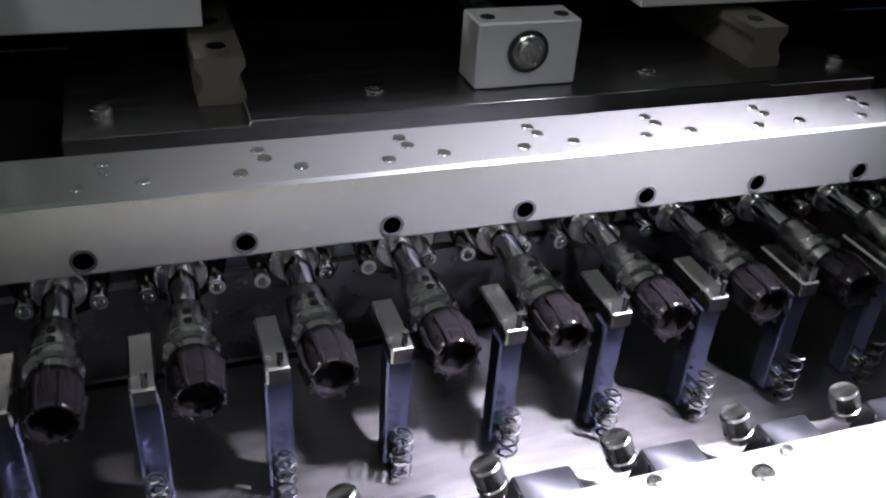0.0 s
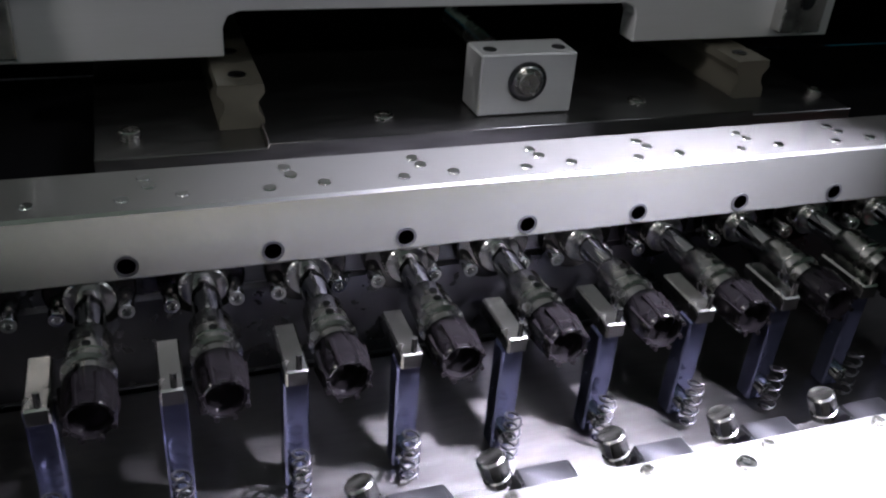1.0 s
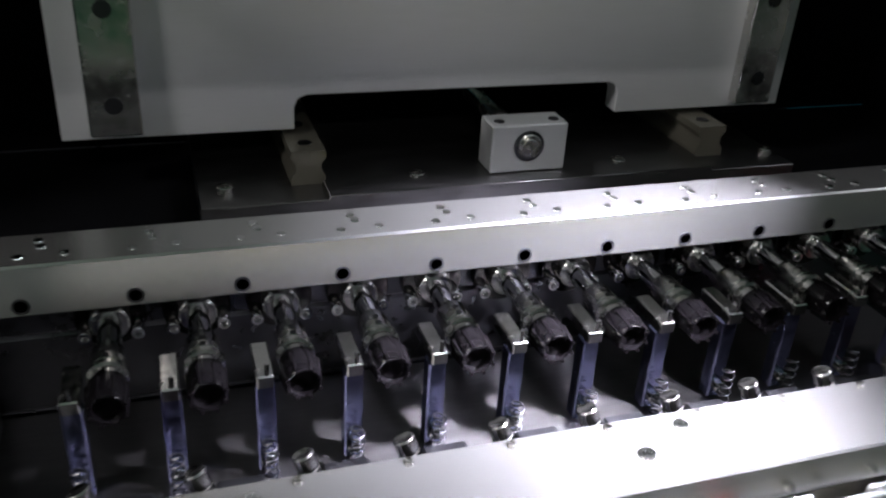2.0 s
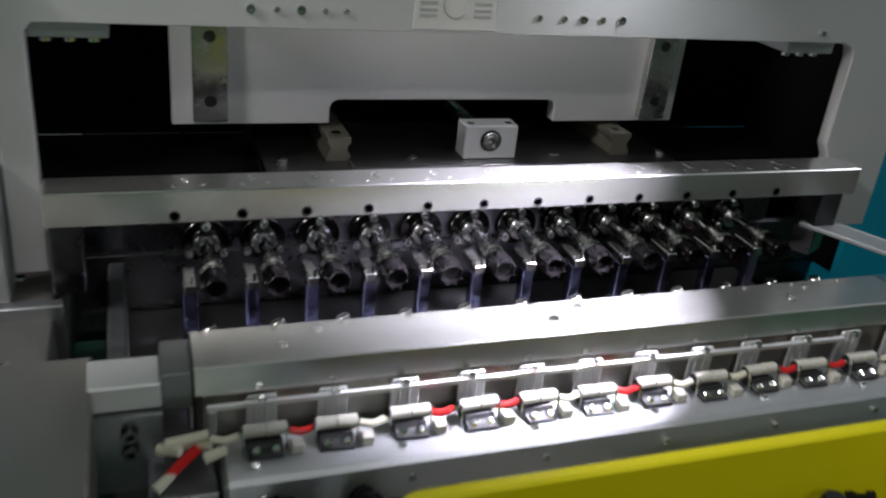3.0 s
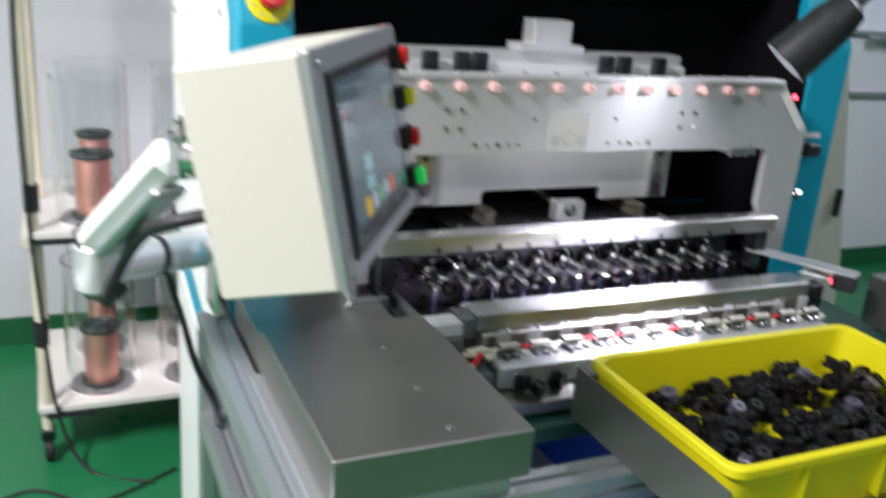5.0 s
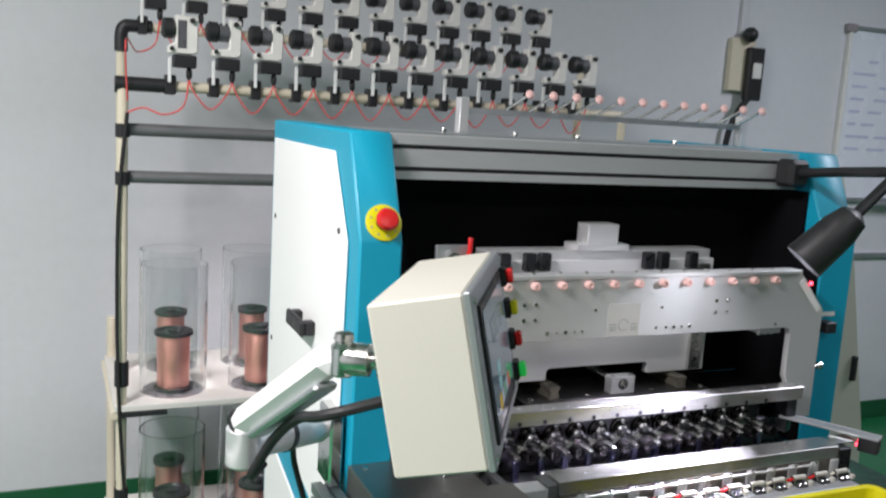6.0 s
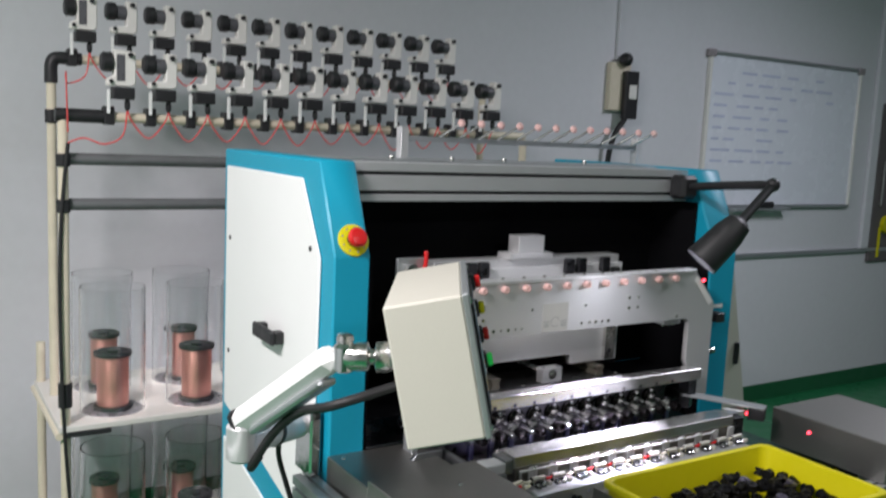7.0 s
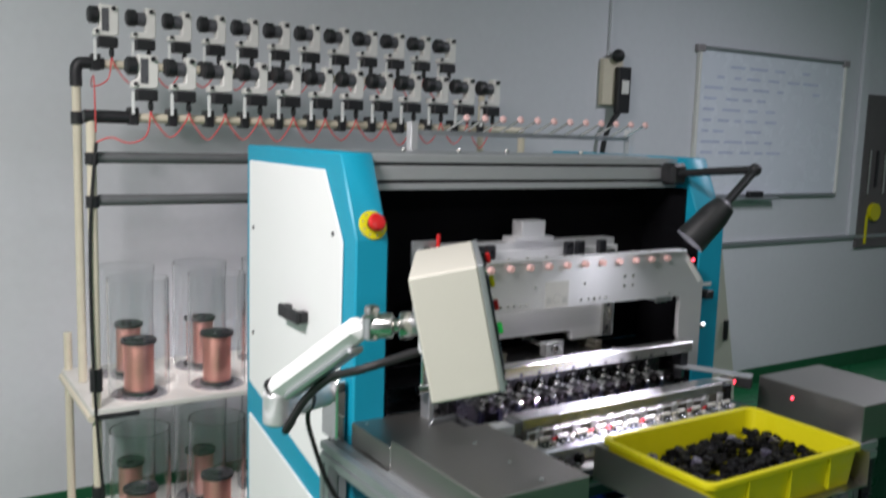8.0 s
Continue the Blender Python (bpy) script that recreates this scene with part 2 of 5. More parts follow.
def plate_with_hole(bm, outer, inner, axis, a0, a1):
    """A plate with one opening; both outlines have the same number of points, matched in order."""
    def at(u, v, a):
        return {"x": (a, u, v), "y": (u, a, v), "z": (u, v, a)}[axis]
    n = len(outer)
    o0, i0 = [bm.verts.new(at(*p, a0)) for p in outer], [bm.verts.new(at(*p, a0)) for p in inner]
    o1, i1 = [bm.verts.new(at(*p, a1)) for p in outer], [bm.verts.new(at(*p, a1)) for p in inner]
    for k in range(n):
        j = (k + 1) % n
        bm.faces.new((o0[k], o0[j], i0[j], i0[k]))
        bm.faces.new((o1[j], o1[k], i1[k], i1[j]))
        bm.faces.new((o0[j], o0[k], o1[k], o1[j]))
        bm.faces.new((i0[k], i0[j], i1[j], i1[k]))
    bmesh.ops.recalc_face_normals(bm, faces=bm.faces)
    return bm


def cap_screw(bm, p, axis, r=0.0045, h=0.005):
    """Socket-head screw with a recessed hexagon."""
    lathe(bm, p, axis, [(r, 0), (r, h * 0.9), (r * 0.9, h), (r * 0.55, h), (r * 0.5, h * 0.45), (0.0001, h * 0.4)], 12)
    return bm

# ---- room ----
ROOM = (-4.5, 7.4, -8.0, 2.2098, 3.0)
x0, x1, y0, y1, zc = ROOM
solid("floor", box(B(), x0 - 0.1, x1 + 0.1, y0 - 0.1, y1 + 0.1, FLOOR - 0.1, FLOOR, 0), "green_floor", "glossy green epoxy workshop floor", "floor", kind="structure")
solid("ceiling", box(B(), x0 - 0.1, x1 + 0.1, y0 - 0.1, y1 + 0.1, zc, zc + 0.1, 0), "ceil", "plain white painted workshop ceiling", "ceiling", kind="structure")
solid("wall_north", box(B(), x0, x1, y1, y1 + 0.1, FLOOR, zc, 0), "wall", "pale grey painted workshop wall", "wall", kind="structure")
solid("wall_south", box(B(), x0, x1, y0 - 0.1, y0, FLOOR, zc, 0), "wall", "pale grey painted workshop wall", "wall", kind="structure")
solid("wall_west", box(B(), x0 - 0.1, x0, y0 - 0.1, y1 + 0.1, FLOOR, zc, 0), "wall", "pale grey painted workshop wall", "wall", kind="structure")
solid("wall_east", box(B(), x1, x1 + 0.1, y0 - 0.1, y1 + 0.1, FLOOR, zc, 0), "wall", "pale grey painted workshop wall", "wall", kind="structure")
solid("baseboard", box(B(), x0, x1, y1 - 0.012, y1, FLOOR, FLOOR + 0.109, 0.002), "green_paint", "dark green painted skirting along the wall", "skirting", kind="structure")
# cable trunking along the wall and the upright one beside the tool panel
place = FAR
t = thing("cable_trunking", (3.0, 1.88, 0.9), "grey plastic cable trunking fixed along the wall", "trunking")
part("level_run", box(B(), 0.9, 6.5, 1.875, 1.9, 0.90, 0.925, 0.003), "anod", t)
part("upright_run", box(B(), 4.02, 4.10, 1.872, 1.898, 0.925, 2.875, 0.003), "wall", t)
place = NEAR

# ---- winding machine: base and columns ----
PITCH = 0.055


def column(name, xa, xb, inner, label):
    """Blue sheet-metal end column; side profile in (y, z)."""
    t = thing(name, ((xa + xb) / 2, 0.45, 0), label, "machine column", "machine end columns")
    prof = [(0.08, FLOOR), (0.08, 1.285), (0.165, 1.477), (0.767, 1.477), (0.767, FLOOR)]
    part("cabinet", prism(B(), prof, "x", xa, xb, 0.004), "blue", t)
    xo = xa if inner > 0 else xb
    s = -1 if inner > 0 else 1
    e = sorted((xo + s * 0.0005, xo + s * 0.006))
    door = part("door", prism(B(), [(0.150, 0.66), (0.138, 1.275), (0.240, 1.435), (0.735, 1.435), (0.735, 0.80)], "x", e[0], e[1], 0.002), "white_paint", t, "white painted side door")
    low = part("lower_panel", prism(B(), [(0.16, -0.03), (0.16, 0.585), (0.735, 0.705), (0.735, -0.03)], "x", e[0], e[1], 0.002), "white_paint", t, "white painted lower panel")
    b = B()
    xh = xo + s * 0.006
    for yy in (0.33, 0.43):
        box(b, *sorted((xh, xh + s * 0.022)), yy - 0.012, yy + 0.012, 1.052, 1.082, 0.003)
    box(b, *sorted((xh + s * 0.020, xh + s * 0.032)), 0.318, 0.442, 1.050, 1.084, 0.004)
    part("handle", b, "black", door, "black plastic pull handle")
    for yy, zz in ((0.185, 1.29), (0.70, 1.25), (0.70, 0.95), (0.185, 0.80)):
        part("door_screw", cyl(B(), (xh, yy, zz), (xh + s * 0.002, yy, zz), 0.006, seg=12), "dark_steel", door)
    return t


column("machine_column", -0.608, -0.526, 1, "tall blue machine column with a white side door")
column("machine_column", 0.50, 0.60, -1, "tall blue machine column beside the work table")
# emergency stop on the slanted front of the column
nrm = Vector((0, -0.914, 0.405))
EC = Vector((-0.5605, 0.0945, 1.3175))
t = thing("emergency_stop", EC, "red mushroom emergency stop on a yellow disc", "stop button")
disc = part("yellow_disc", lathe(B(), EC, nrm, [(0.034, 0), (0.034, 0.003), (0.030, 0.005)], 28), "yellow", t, "yellow warning disc")
for k in range(9):
    a = 2 * math.pi * k / 9
    u, w = Vector((1, 0, 0)), Vector((0, 0.405, 0.914))
    c = EC + nrm * 0.0052 + 0.0262 * (math.cos(a) * u + math.sin(a) * w)
    part("printed_bar", cyl(B(), c, c + nrm * 0.0004, 0.0022, seg=6), "grey_ink", disc)
part("collar", lathe(B(), EC + nrm * 0.005, nrm, [(0.016, 0), (0.016, 0.010)], 20), "black", t)
part("mushroom", lathe(B(), EC + nrm * 0.015, nrm, [(0.014, 0), (0.020, 0.003), (0.021, 0.010), (0.017, 0.016), (0.006, 0.018)], 24), "red", t)

# extruded beam between the columns and the dark panels under it
t = thing("top_beam", (0.0, 0.18, 1.39), "silver extruded aluminium beam between the columns", "beam")
b = B()
BY = 0.185
prism(b, [(BY, 1.390), (BY, 1.404), (BY + .006, 1.406), (BY + .006, 1.412), (BY, 1.414), (BY, 1.446), (BY + .006, 1.448), (BY + .006, 1.454), (BY, 1.456), (BY, 1.474), (BY + .09, 1.474), (BY + .09, 1.390)], "x", -0.5255, 0.4995)
part("extrusion", b, "beam_alu", t)
for zz in (1.409, 1.451):
    part("slot", box(B(), -0.525, 0.499, BY + .0035, BY + .0055, zz - 0.003, zz + 0.003, 0), "black", t)
t = thing("rear_cover", (0.0, 0.31, 0.95), "black rear cover with the interior's shade in its colour", "cover panel")
# black panel and liners carry the interior's shade in their colour
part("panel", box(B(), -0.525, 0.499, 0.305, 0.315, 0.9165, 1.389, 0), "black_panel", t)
part("shade_liner", box(B(), -0.5255, -0.5195, 0.084, 0.305, 0.87, 1.28, 0), "black_panel", t)
part("shade_liner", box(B(), 0.4935, 0.4995, 0.084, 0.305, 0.80, 1.28, 0), "black_panel", t)
part("shade_liner", box(B(), 0.4935, 0.4995, 0.140, 0.305, 1.2805, 1.389, 0), "black_panel", t)
t = thing("machine_bed", (0.0, 0.2, 0.02), "dark steel machine bed between the columns", "machine bed")
part("bed_top", box(B(), -0.525, 0.499, 0.113, 0.60, 0.80, 0.8615, 0.003), "dark_steel", t)
part("bed_front", box(B(), -0.525, 0.499, 0.118, 0.60, FLOOR, 0.7995, 0.003), "dark_steel", t)

# spindle plate and slab that carries the screw block
t = thing("spindle_plate", (0.0, 0.14, 0.86), "thick milled aluminium plate holding the spindles", "plate")
part("plate_front", box(B(), -0.385, 0.40, 0.112, 0.43, 0.862, 0.915, 0.0015), "dark_steel", t)
# thin black sheet on the plate, painted shade behind the guide bar
part("shade_deck", box(B(), -0.518, 0.49, 0.136, 0.303, 0.9152, 0.9158, 0), "black_panel", t)
t = thing("slide_base", (0.03, 0.2, 0.915), "stepped steel slide base with milled recesses", "machine slide")
b = B()
prism(b, [(-0.2065, 0.9159), (-0.2065, 0.9310), (-0.1185, 0.9310), (-0.1175, 0.9340), (0.194, 0.9340), (0.195, 0.9310), (0.274, 0.9310), (0.274, 0.9159)], "y", 0.137, 0.303, 0.0006)
part("slab", b, "slab", t)
for xx in (-0.188, -0.047, 0.122, 0.263):
    part("cap_screw", cap_screw(B(), (xx, 0.163, 0.931), (0, 0, 1), 0.006, 0.005), "steel", t)


def rail_bar(xc):
    t = thing("linear_rail", (xc, 0.16, 0.931), "waisted steel linear guide rail on the slide base", "guide rail", "linear guide rails")
    w, z = 0.0125, 0.9312
    prof = [(-w, 0), (-w, 0.006), (-w * 0.75, 0.011), (-w * 0.75, 0.016), (-w * 1.05, 0.021), (-w, 0.026), (w, 0.026), (w * 1.05, 0.021), (w * 0.75, 0.016), (w * 0.75, 0.011), (w, 0.006), (w, 0)]
    part("rail", prism(B(), [(xc + u, z + v) for u, v in prof], "y", 0.165, 0.303), "rail_steel", t)
    for yy in (0.182, 0.222, 0.262):
        part("rail_screw", lathe(B(), (xc, yy, z + 0.026), (0, 0, 1), [(0.0052, 0), (0.0052, 0.0004), (0.0040, 0.0004), (0.0036, 0.0002), (0.0002, 0.0002)], 14), "dark_steel", t)


rail_bar(-0.128)
rail_bar(0.208)
t = thing("ball_screw_bearing", (0.038, 0.165, 0.934), "silver ball screw bearing block on the slide base", "bearing block")
b = B()
box(b, 0.008, 0.0694, 0.1535, 0.180, 0.9345, 0.9722, 0.001)
part("block", b, "alu_plate", t)
cx, cz = 0.038, 0.9555
part("bearing_ring", lathe(B(), (cx, 0.1532, cz), (0, -1, 0), [(0.0122, 0), (0.0122, 0.0012), (0.0108, 0.0012), (0.0106, 0.0002), (0.0100, 0.0002)], 28), "dark_steel", t)
part("shaft_end", lathe(B(), (cx, 0.1530, cz), (0, -1, 0), [(0.0098, 0), (0.0098, 0.0014), (0.0088, 0.0020), (0.0084, 0.0010), (0.0066, 0.0010), (0.0066, 0.0035), (0.0060, 0.0042), (0.001, 0.0042)], 24), "steel", t)
for xx in (0.0165, 0.061):
    part("screw_recess", cyl(B(), (xx, 0.164, 0.9716), (xx, 0.164, 0.9727), 0.0042, seg=16), "dark_steel", t)
b = B()
prof = []
for k in range(28):
    prof += [(0.0062, k * 0.004), (0.0074, k * 0.004 + 0.002)]
part("ball_screw", lathe(b, (cx, 0.180, cz), (0, 1, 0), prof, 16), "steel", t)

# ---- gantry carriage ----
GY = 0.198
t = thing("gantry_carriage", (0.0, GY, 0.962), "satin aluminium carriage plate with a notch over the screw", "machine carriage")
b = B()
outline = [(-0.2928, 0.962), (-0.1325, 0.962), (-0.1325, 0.979), (-0.1295, 0.9855), (-0.123, 0.988), (0.123, 0.988), (0.1295, 0.9855), (0.1325, 0.979), (0.1325, 0.962), (0.2918, 0.962), (0.2918, 1.225), (-0.2928, 1.225)]
prism(b, outline, "y", GY, GY + 0.018, 0.0008)
part("plate", b, "carriage", t)
for xx in (-0.256, 0.257):
    k = part("guide_strip", box(B(), xx - 0.017, xx + 0.017, GY - 0.012, GY - 0.0003, 0.968, 1.215, 0.001), "steel", t, "bright steel guide strip")
    for zz in (0.99, 1.055, 1.12):
        part("strip_screw", cyl(B(), (xx, GY - 0.0126, zz), (xx, GY - 0.0118, zz), 0.006, seg=14), "dark_steel", k)
b = B()
box(b, -0.292, 0.287, GY + 0.01, GY + 0.06, 1.2255, 1.245, 0.001)
part("top_plate", b, "alu_plate", t)
b = B()
box(b, -0.084, 0.048, GY - 0.006, GY + 0.05, 1.2455, 1.259, 0.001)
box(b, -0.056, 0.022, GY, GY + 0.045, 1.259, 1.302, 0.001)
part("screw_nut_bracket", b, "alu_plate", t)

# ---- front frame plate ----
t = thing("bridge_gantry", (0.0, 0.04, 0.9), "broad satin aluminium front frame plate with a wide opening", "machine frame")
FY = 0.040
b = B()
arch = [(-0.432, 0.885), (-0.405, 0.885), (-0.405, 1.090), (-0.399, 1.097), (0.374, 1.097), (0.386, 1.092), (0.389, 1.082), (0.389, 0.985), (0.397, 0.970), (0.397, 0.885),
        (0.478, 0.885), (0.478, 1.135), (0.405, 1.217), (-0.432, 1.217)]
prism(b, arch, "y", FY, FY + 0.015, 0.0008)
part("plate", b, "alu_plate", t)
for xx, zz, r in [(-0.236 + 0.0, 1.113, .004), (-0.215, 1.113, .0025), (-0.195, 1.113, .004), (-0.175, 1.113, .0025), (-0.157, 1.113, .0025),
                  (0.02, 1.113, .003), (0.045, 1.113, .003), (0.065, 1.113, .004), (0.085, 1.113, .003), (0.105, 1.113, .004),
                  (-0.29, 1.14, .004), (-0.265, 1.14, .004), (-0.29, 1.17, .004), (-0.265, 1.17, .004), (0.17, 1.14, .004), (0.20, 1.14, .004), (0.17, 1.165, .004), (0.20, 1.165, .004),
                  (-0.13, 1.155, .003), (0.03, 1.155, .003), (0.34, 1.107, .003)]:
    part("plate_screw", cap_screw(B(), (xx, FY - 0.0002, zz), (0, -1, 0), r, 0.003), "steel", t)
lab = part("label", box(B(), -0.098, -0.022, FY - 0.0008, FY, 1.100, 1.166, 0), "paper", t, "pale printed instruction sticker")
ringpts = [(-0.060 + 0.0115 * math.cos(a), FY - 0.0009, 1.122 + 0.0115 * math.sin(a)) for a in (radians(20 + k * 14) for k in range(22))]
part("printed_ring", tube(B(), ringpts, 0.0008, 6, 1), "grey_ink", lab)
for xx in (-0.085, -0.035):
    for zz in (1.112, 1.117, 1.123):
        part("printed_bar", box(B(), xx - 0.008, xx + 0.008, FY - 0.0012, FY - 0.0008, zz - 0.0013, zz + 0.0013, 0), "grey_ink", lab)
b = B()
box(b, -0.40, 0.40, FY - 0.004, FY + 0.03, 1.2175, 1.226, 0.001)
part("ledge", b, "alu_plate", t)
for i in range(12):
    xx = -0.33 + i * PITCH * 1.08
    k = part("wire_guide", lathe(B(), (xx, FY - 0.0002, 1.2065), (0, -1, 0), [(0.0085, 0), (0.0085, 0.004), (0.0070, 0.005), (0.0070, 0.008), (0.0085, 0.009), (0.0080, 0.012), (0.004, 0.013), (0.002, 0.010)], 16), "pink", t, "pinkish ceramic wire eyelet")
    part("guide_screw", cap_screw(B(), (xx, FY + 0.008, 1.2262), (0, 0, 1), 0.004, 0.005), "steel", t)
part("warning_sticker", prism(B(), [(0.409, 1.207), (0.470, 1.139), (0.459, 1.129), (0.398, 1.197)], "y", FY - 0.0012, FY - 0.0002), "white_paint", t, "white sticker along the slanted corner")
part("indicator", lathe(B(), (0.430, FY - 0.0002, 1.196), (0, -1, 0), [(0.004, 0), (0.004, 0.004), (0.002, 0.005)], 12), "led", t, "small glowing red indicator")

# ---- wire guide bar ----
t = thing("wire_guide_bar", (0.0, 0.02, 0.943), "long milled aluminium wire guide bar with drilled holes", "guide bar")
b = B()
part("bar", box(b, -0.402, 0.408, 0.0, 0.036, 0.943, 0.9725, 0.0012), "alu", t)
for i in range(12):
    xx = (i - 5.5) * PITCH
    part("front_hole", lathe(B(), (xx, 0.0002, 0.9495), (0, -1, 0), [(0.0046, -0.0001), (0.0046, 0.0006), (0.0036, 0.0006), (0.0036, 0.0002), (0.0002, 0.0002)], 16), "black", t)
    for dx, dy in ((-0.011, 0.010), (-0.001, 0.020), (-0.0025, 0.027), (0.011, 0.011)):
        part("top_hole", lathe(B(), (xx + dx + 0.012, dy, 0.9725), (0, 0, 1), [(0.0029, -0.0001), (0.0026, 0.0004), (0.0016, 0.0004), (0.0002, 0.0001)], 10), "chrome", t)
t = thing("bar_end_bracket", (0.40, 0.03, 0.90), "dark bracket under the guide bar end", "bracket")
part("bracket", box(B(), 0.372, 0.40, 0.006, 0.0395, 0.90, 0.9425, 0.001), "dark_steel", t)
t = thing("bar_end_bracket", (-0.39, 0.03, 0.90), "dark bracket under the guide bar end", "bracket")
part("bracket", box(B(), -0.40, -0.375, 0.006, 0.0395, 0.88, 0.9425, 0.001), "dark_steel", t)


# ---- spindles ----
def spindle():
    """Round flange on the plate with three cap screws, a milled hub, a slim shaft, a collet and a black crown chuck."""
    zc_ = 0.8755
    t = thing("winding_spindle", (0, 0.11, 0.885), "turned steel winding spindle with a black bobbin chuck", "spindle", "winding spindles")
    y = lambda v: (0, v, zc_)
    part("flange", lathe(B(), y(0.1115), (0, -1, 0), [(0.0225, 0), (0.0225, 0.008), (0.0215, 0.0092), (0.0130, 0.0094), (0.0125, 0.0100)], 32), "flange_black", t, "dark turned flange")
    for k in range(3):
        a = radians(90 + 120 * k)
        part("flange_screw", cap_screw(B(), (0.0190 * math.cos(a), 0.1022, zc_ + 0.0190 * math.sin(a)), (0, -1, 0), 0.0046, 0.009), "chrome", t)
    hub = lathe(B(), y(0.1018), (0, -1, 0), [(0.0124, 0), (0.0124, 0.008), (0.0115, 0.0092), (0.0078, 0.0096)], 28)
    for v in hub.verts:
        v.co.z = min(v.co.z, zc_ + 0.0098)
    part("hub", hub, "steel", t, "bright hub milled flat on top")
    part("shaft", lathe(B(), y(0.0924), (0, -1, 0), [(0.0074, 0), (0.0074, 0.0284)], 20), "chrome", t)
    c = part("collet", lathe(B(), y(0.0642), (0, -1, 0), [(0.0074, 0), (0.0098, 0.004), (0.0106, 0.006), (0.0106, 0.0230), (0.0100, 0.0236), (0.0100, 0.0256), (0.0120, 0.0264), (0.0120, 0.0302), (0.0100, 0.0312), (0.0100, 0.0372)], 24), "steel", t, "bright turned collet")
    for yy in (0.0500, 0.0430):
        part("set_screw", cyl(B(), (0, yy, zc_ + 0.0099), (0, yy, zc_ + 0.0110), 0.0020, seg=10), "black", c)
    k = part("chuck", lathe(B(), y(0.0270), (0, -1, 0), [(0.0099, 0), (0.0116, 0.0015), (0.0122, 0.014), (0.0114, 0.0225), (0.0100, 0.0245), (0.0088, 0.0240), (0.0080, 0.0210), (0.001, 0.0205)], 24), "black_gloss", t, "cupped black chuck")
    for i in range(8):
        a = 2 * math.pi * (i + 0.5) / 8
        ca, sa = math.cos(a), math.sin(a)
        part("chuck_jaw", cyl(B(), (0.0116 * ca, 0.0200, zc_ + 0.0116 * sa), (0.0104 * ca, 0.0010, zc_ + 0.0104 * sa), 0.0018, 0.0013, 7), "black_gloss", k)
    return t


sp = spindle()
SPX = [-0.27 + PITCH * i for i in range(12)]
sp.location = (SPX[0], 0.11, 0.885)
for xx in SPX[1:]:
    copy_thing(sp, pose(xx, 0.11, 0.885))


def finger_post():
    """Upright blue-grey arm with a metal finger block on its top."""
    t = thing("finger_post", (0, 0.03, 0.80), "slim upright steel arm with a clamp finger on top", "clamp arm", "clamp arms")
    part("arm", box(B(), -0.006, 0.006, 0.018, 0.030, 0.80, 0.866, 0.001), "blue_steel", t, "blue-tinted steel arm")
    k = part("finger_block", box(B(), -0.0055, 0.0055, 0.014, 0.052, 0.8665, 0.876, 0.001), "steel", t)
    part("pin", cyl(B(), (0.001, 0.016, 0.876), (0.001, 0.016, 0.884), 0.0015, seg=8), "steel", k)
    part("foot_screw", cap_screw(B(), (0, 0.0178, 0.812), (0, -1, 0), 0.005, 0.006), "chrome", t)
    s = B()
    pts = [(0.0045 * math.cos(a), 0.008 + 0.0045 * math.sin(a), 0.80 + 0.0011 * a) for a in (k * 0.7 for k in range(44))]
    part("spring", tube(s, pts, 0.0008, 5, 1), "dark_steel", t)
    return t


fp = finger_post()
fp.location = (SPX[0] - 0.021, 0.03, 0.80)
for xx in SPX[1:]:
    copy_thing(fp, pose(xx - 0.021, 0.03, 0.80))


def tail_clamp():
    t = thing("tail_clamp", (0, -0.06, 0.87), "dark steel clamp with a bright turned knob", "clamp", "tail clamps")
    part("clamp_body", prism(B(), [(-0.008, 0.850), (-0.004, 0.874), (0.020, 0.874), (0.027, 0.862), (0.027, 0.850)], "y", -0.088, -0.066, 0.001), "dark_steel", t)
    part("knob", lathe(B(), (-0.010, -0.066, 0.868), (-0.35, 0.25, 1.0), [(0.0062, 0), (0.0062, 0.003), (0.0055, 0.0035), (0.0055, 0.005), (0.0062, 0.0055), (0.0062, 0.012), (0.0054, 0.013), (0.003, 0.0125)], 20), "steel", t)
    return t


tc = tail_clamp()
tc.location = (SPX[0] + 0.002, -0.06, 0.87)
for xx in SPX[1:]:
    copy_thing(tc, pose(xx + 0.002, -0.06, 0.87))
t = thing("lower_deck", (0.0, 0.0, 0.78), "milled aluminium deck under the spindles", "machine deck")
part("deck_plate", box(B(), -0.36, 0.37, -0.15, 0.112, 0.78, 0.7995, 0.002), "slab", t)
part("clamp_strip", box(B(), -0.30, 0.36, -0.094, -0.05, 0.80, 0.8498, 0.002), "slab", t)
part("end_wall", box(B(), -0.36, -0.345, -0.09, 0.10, 0.80, 0.86, 0.002), "anod_dark", t)
for k in range(11):
    xx = SPX[k] + 0.012
    part("deck_hole", lathe(B(), (xx, -0.02, 0.7995), (0, 0, 1), [(0.006, 0), (0.006, 0.0005), (0.0045, 0.0005), (0.0002, 0.0003)], 14), "black", t)

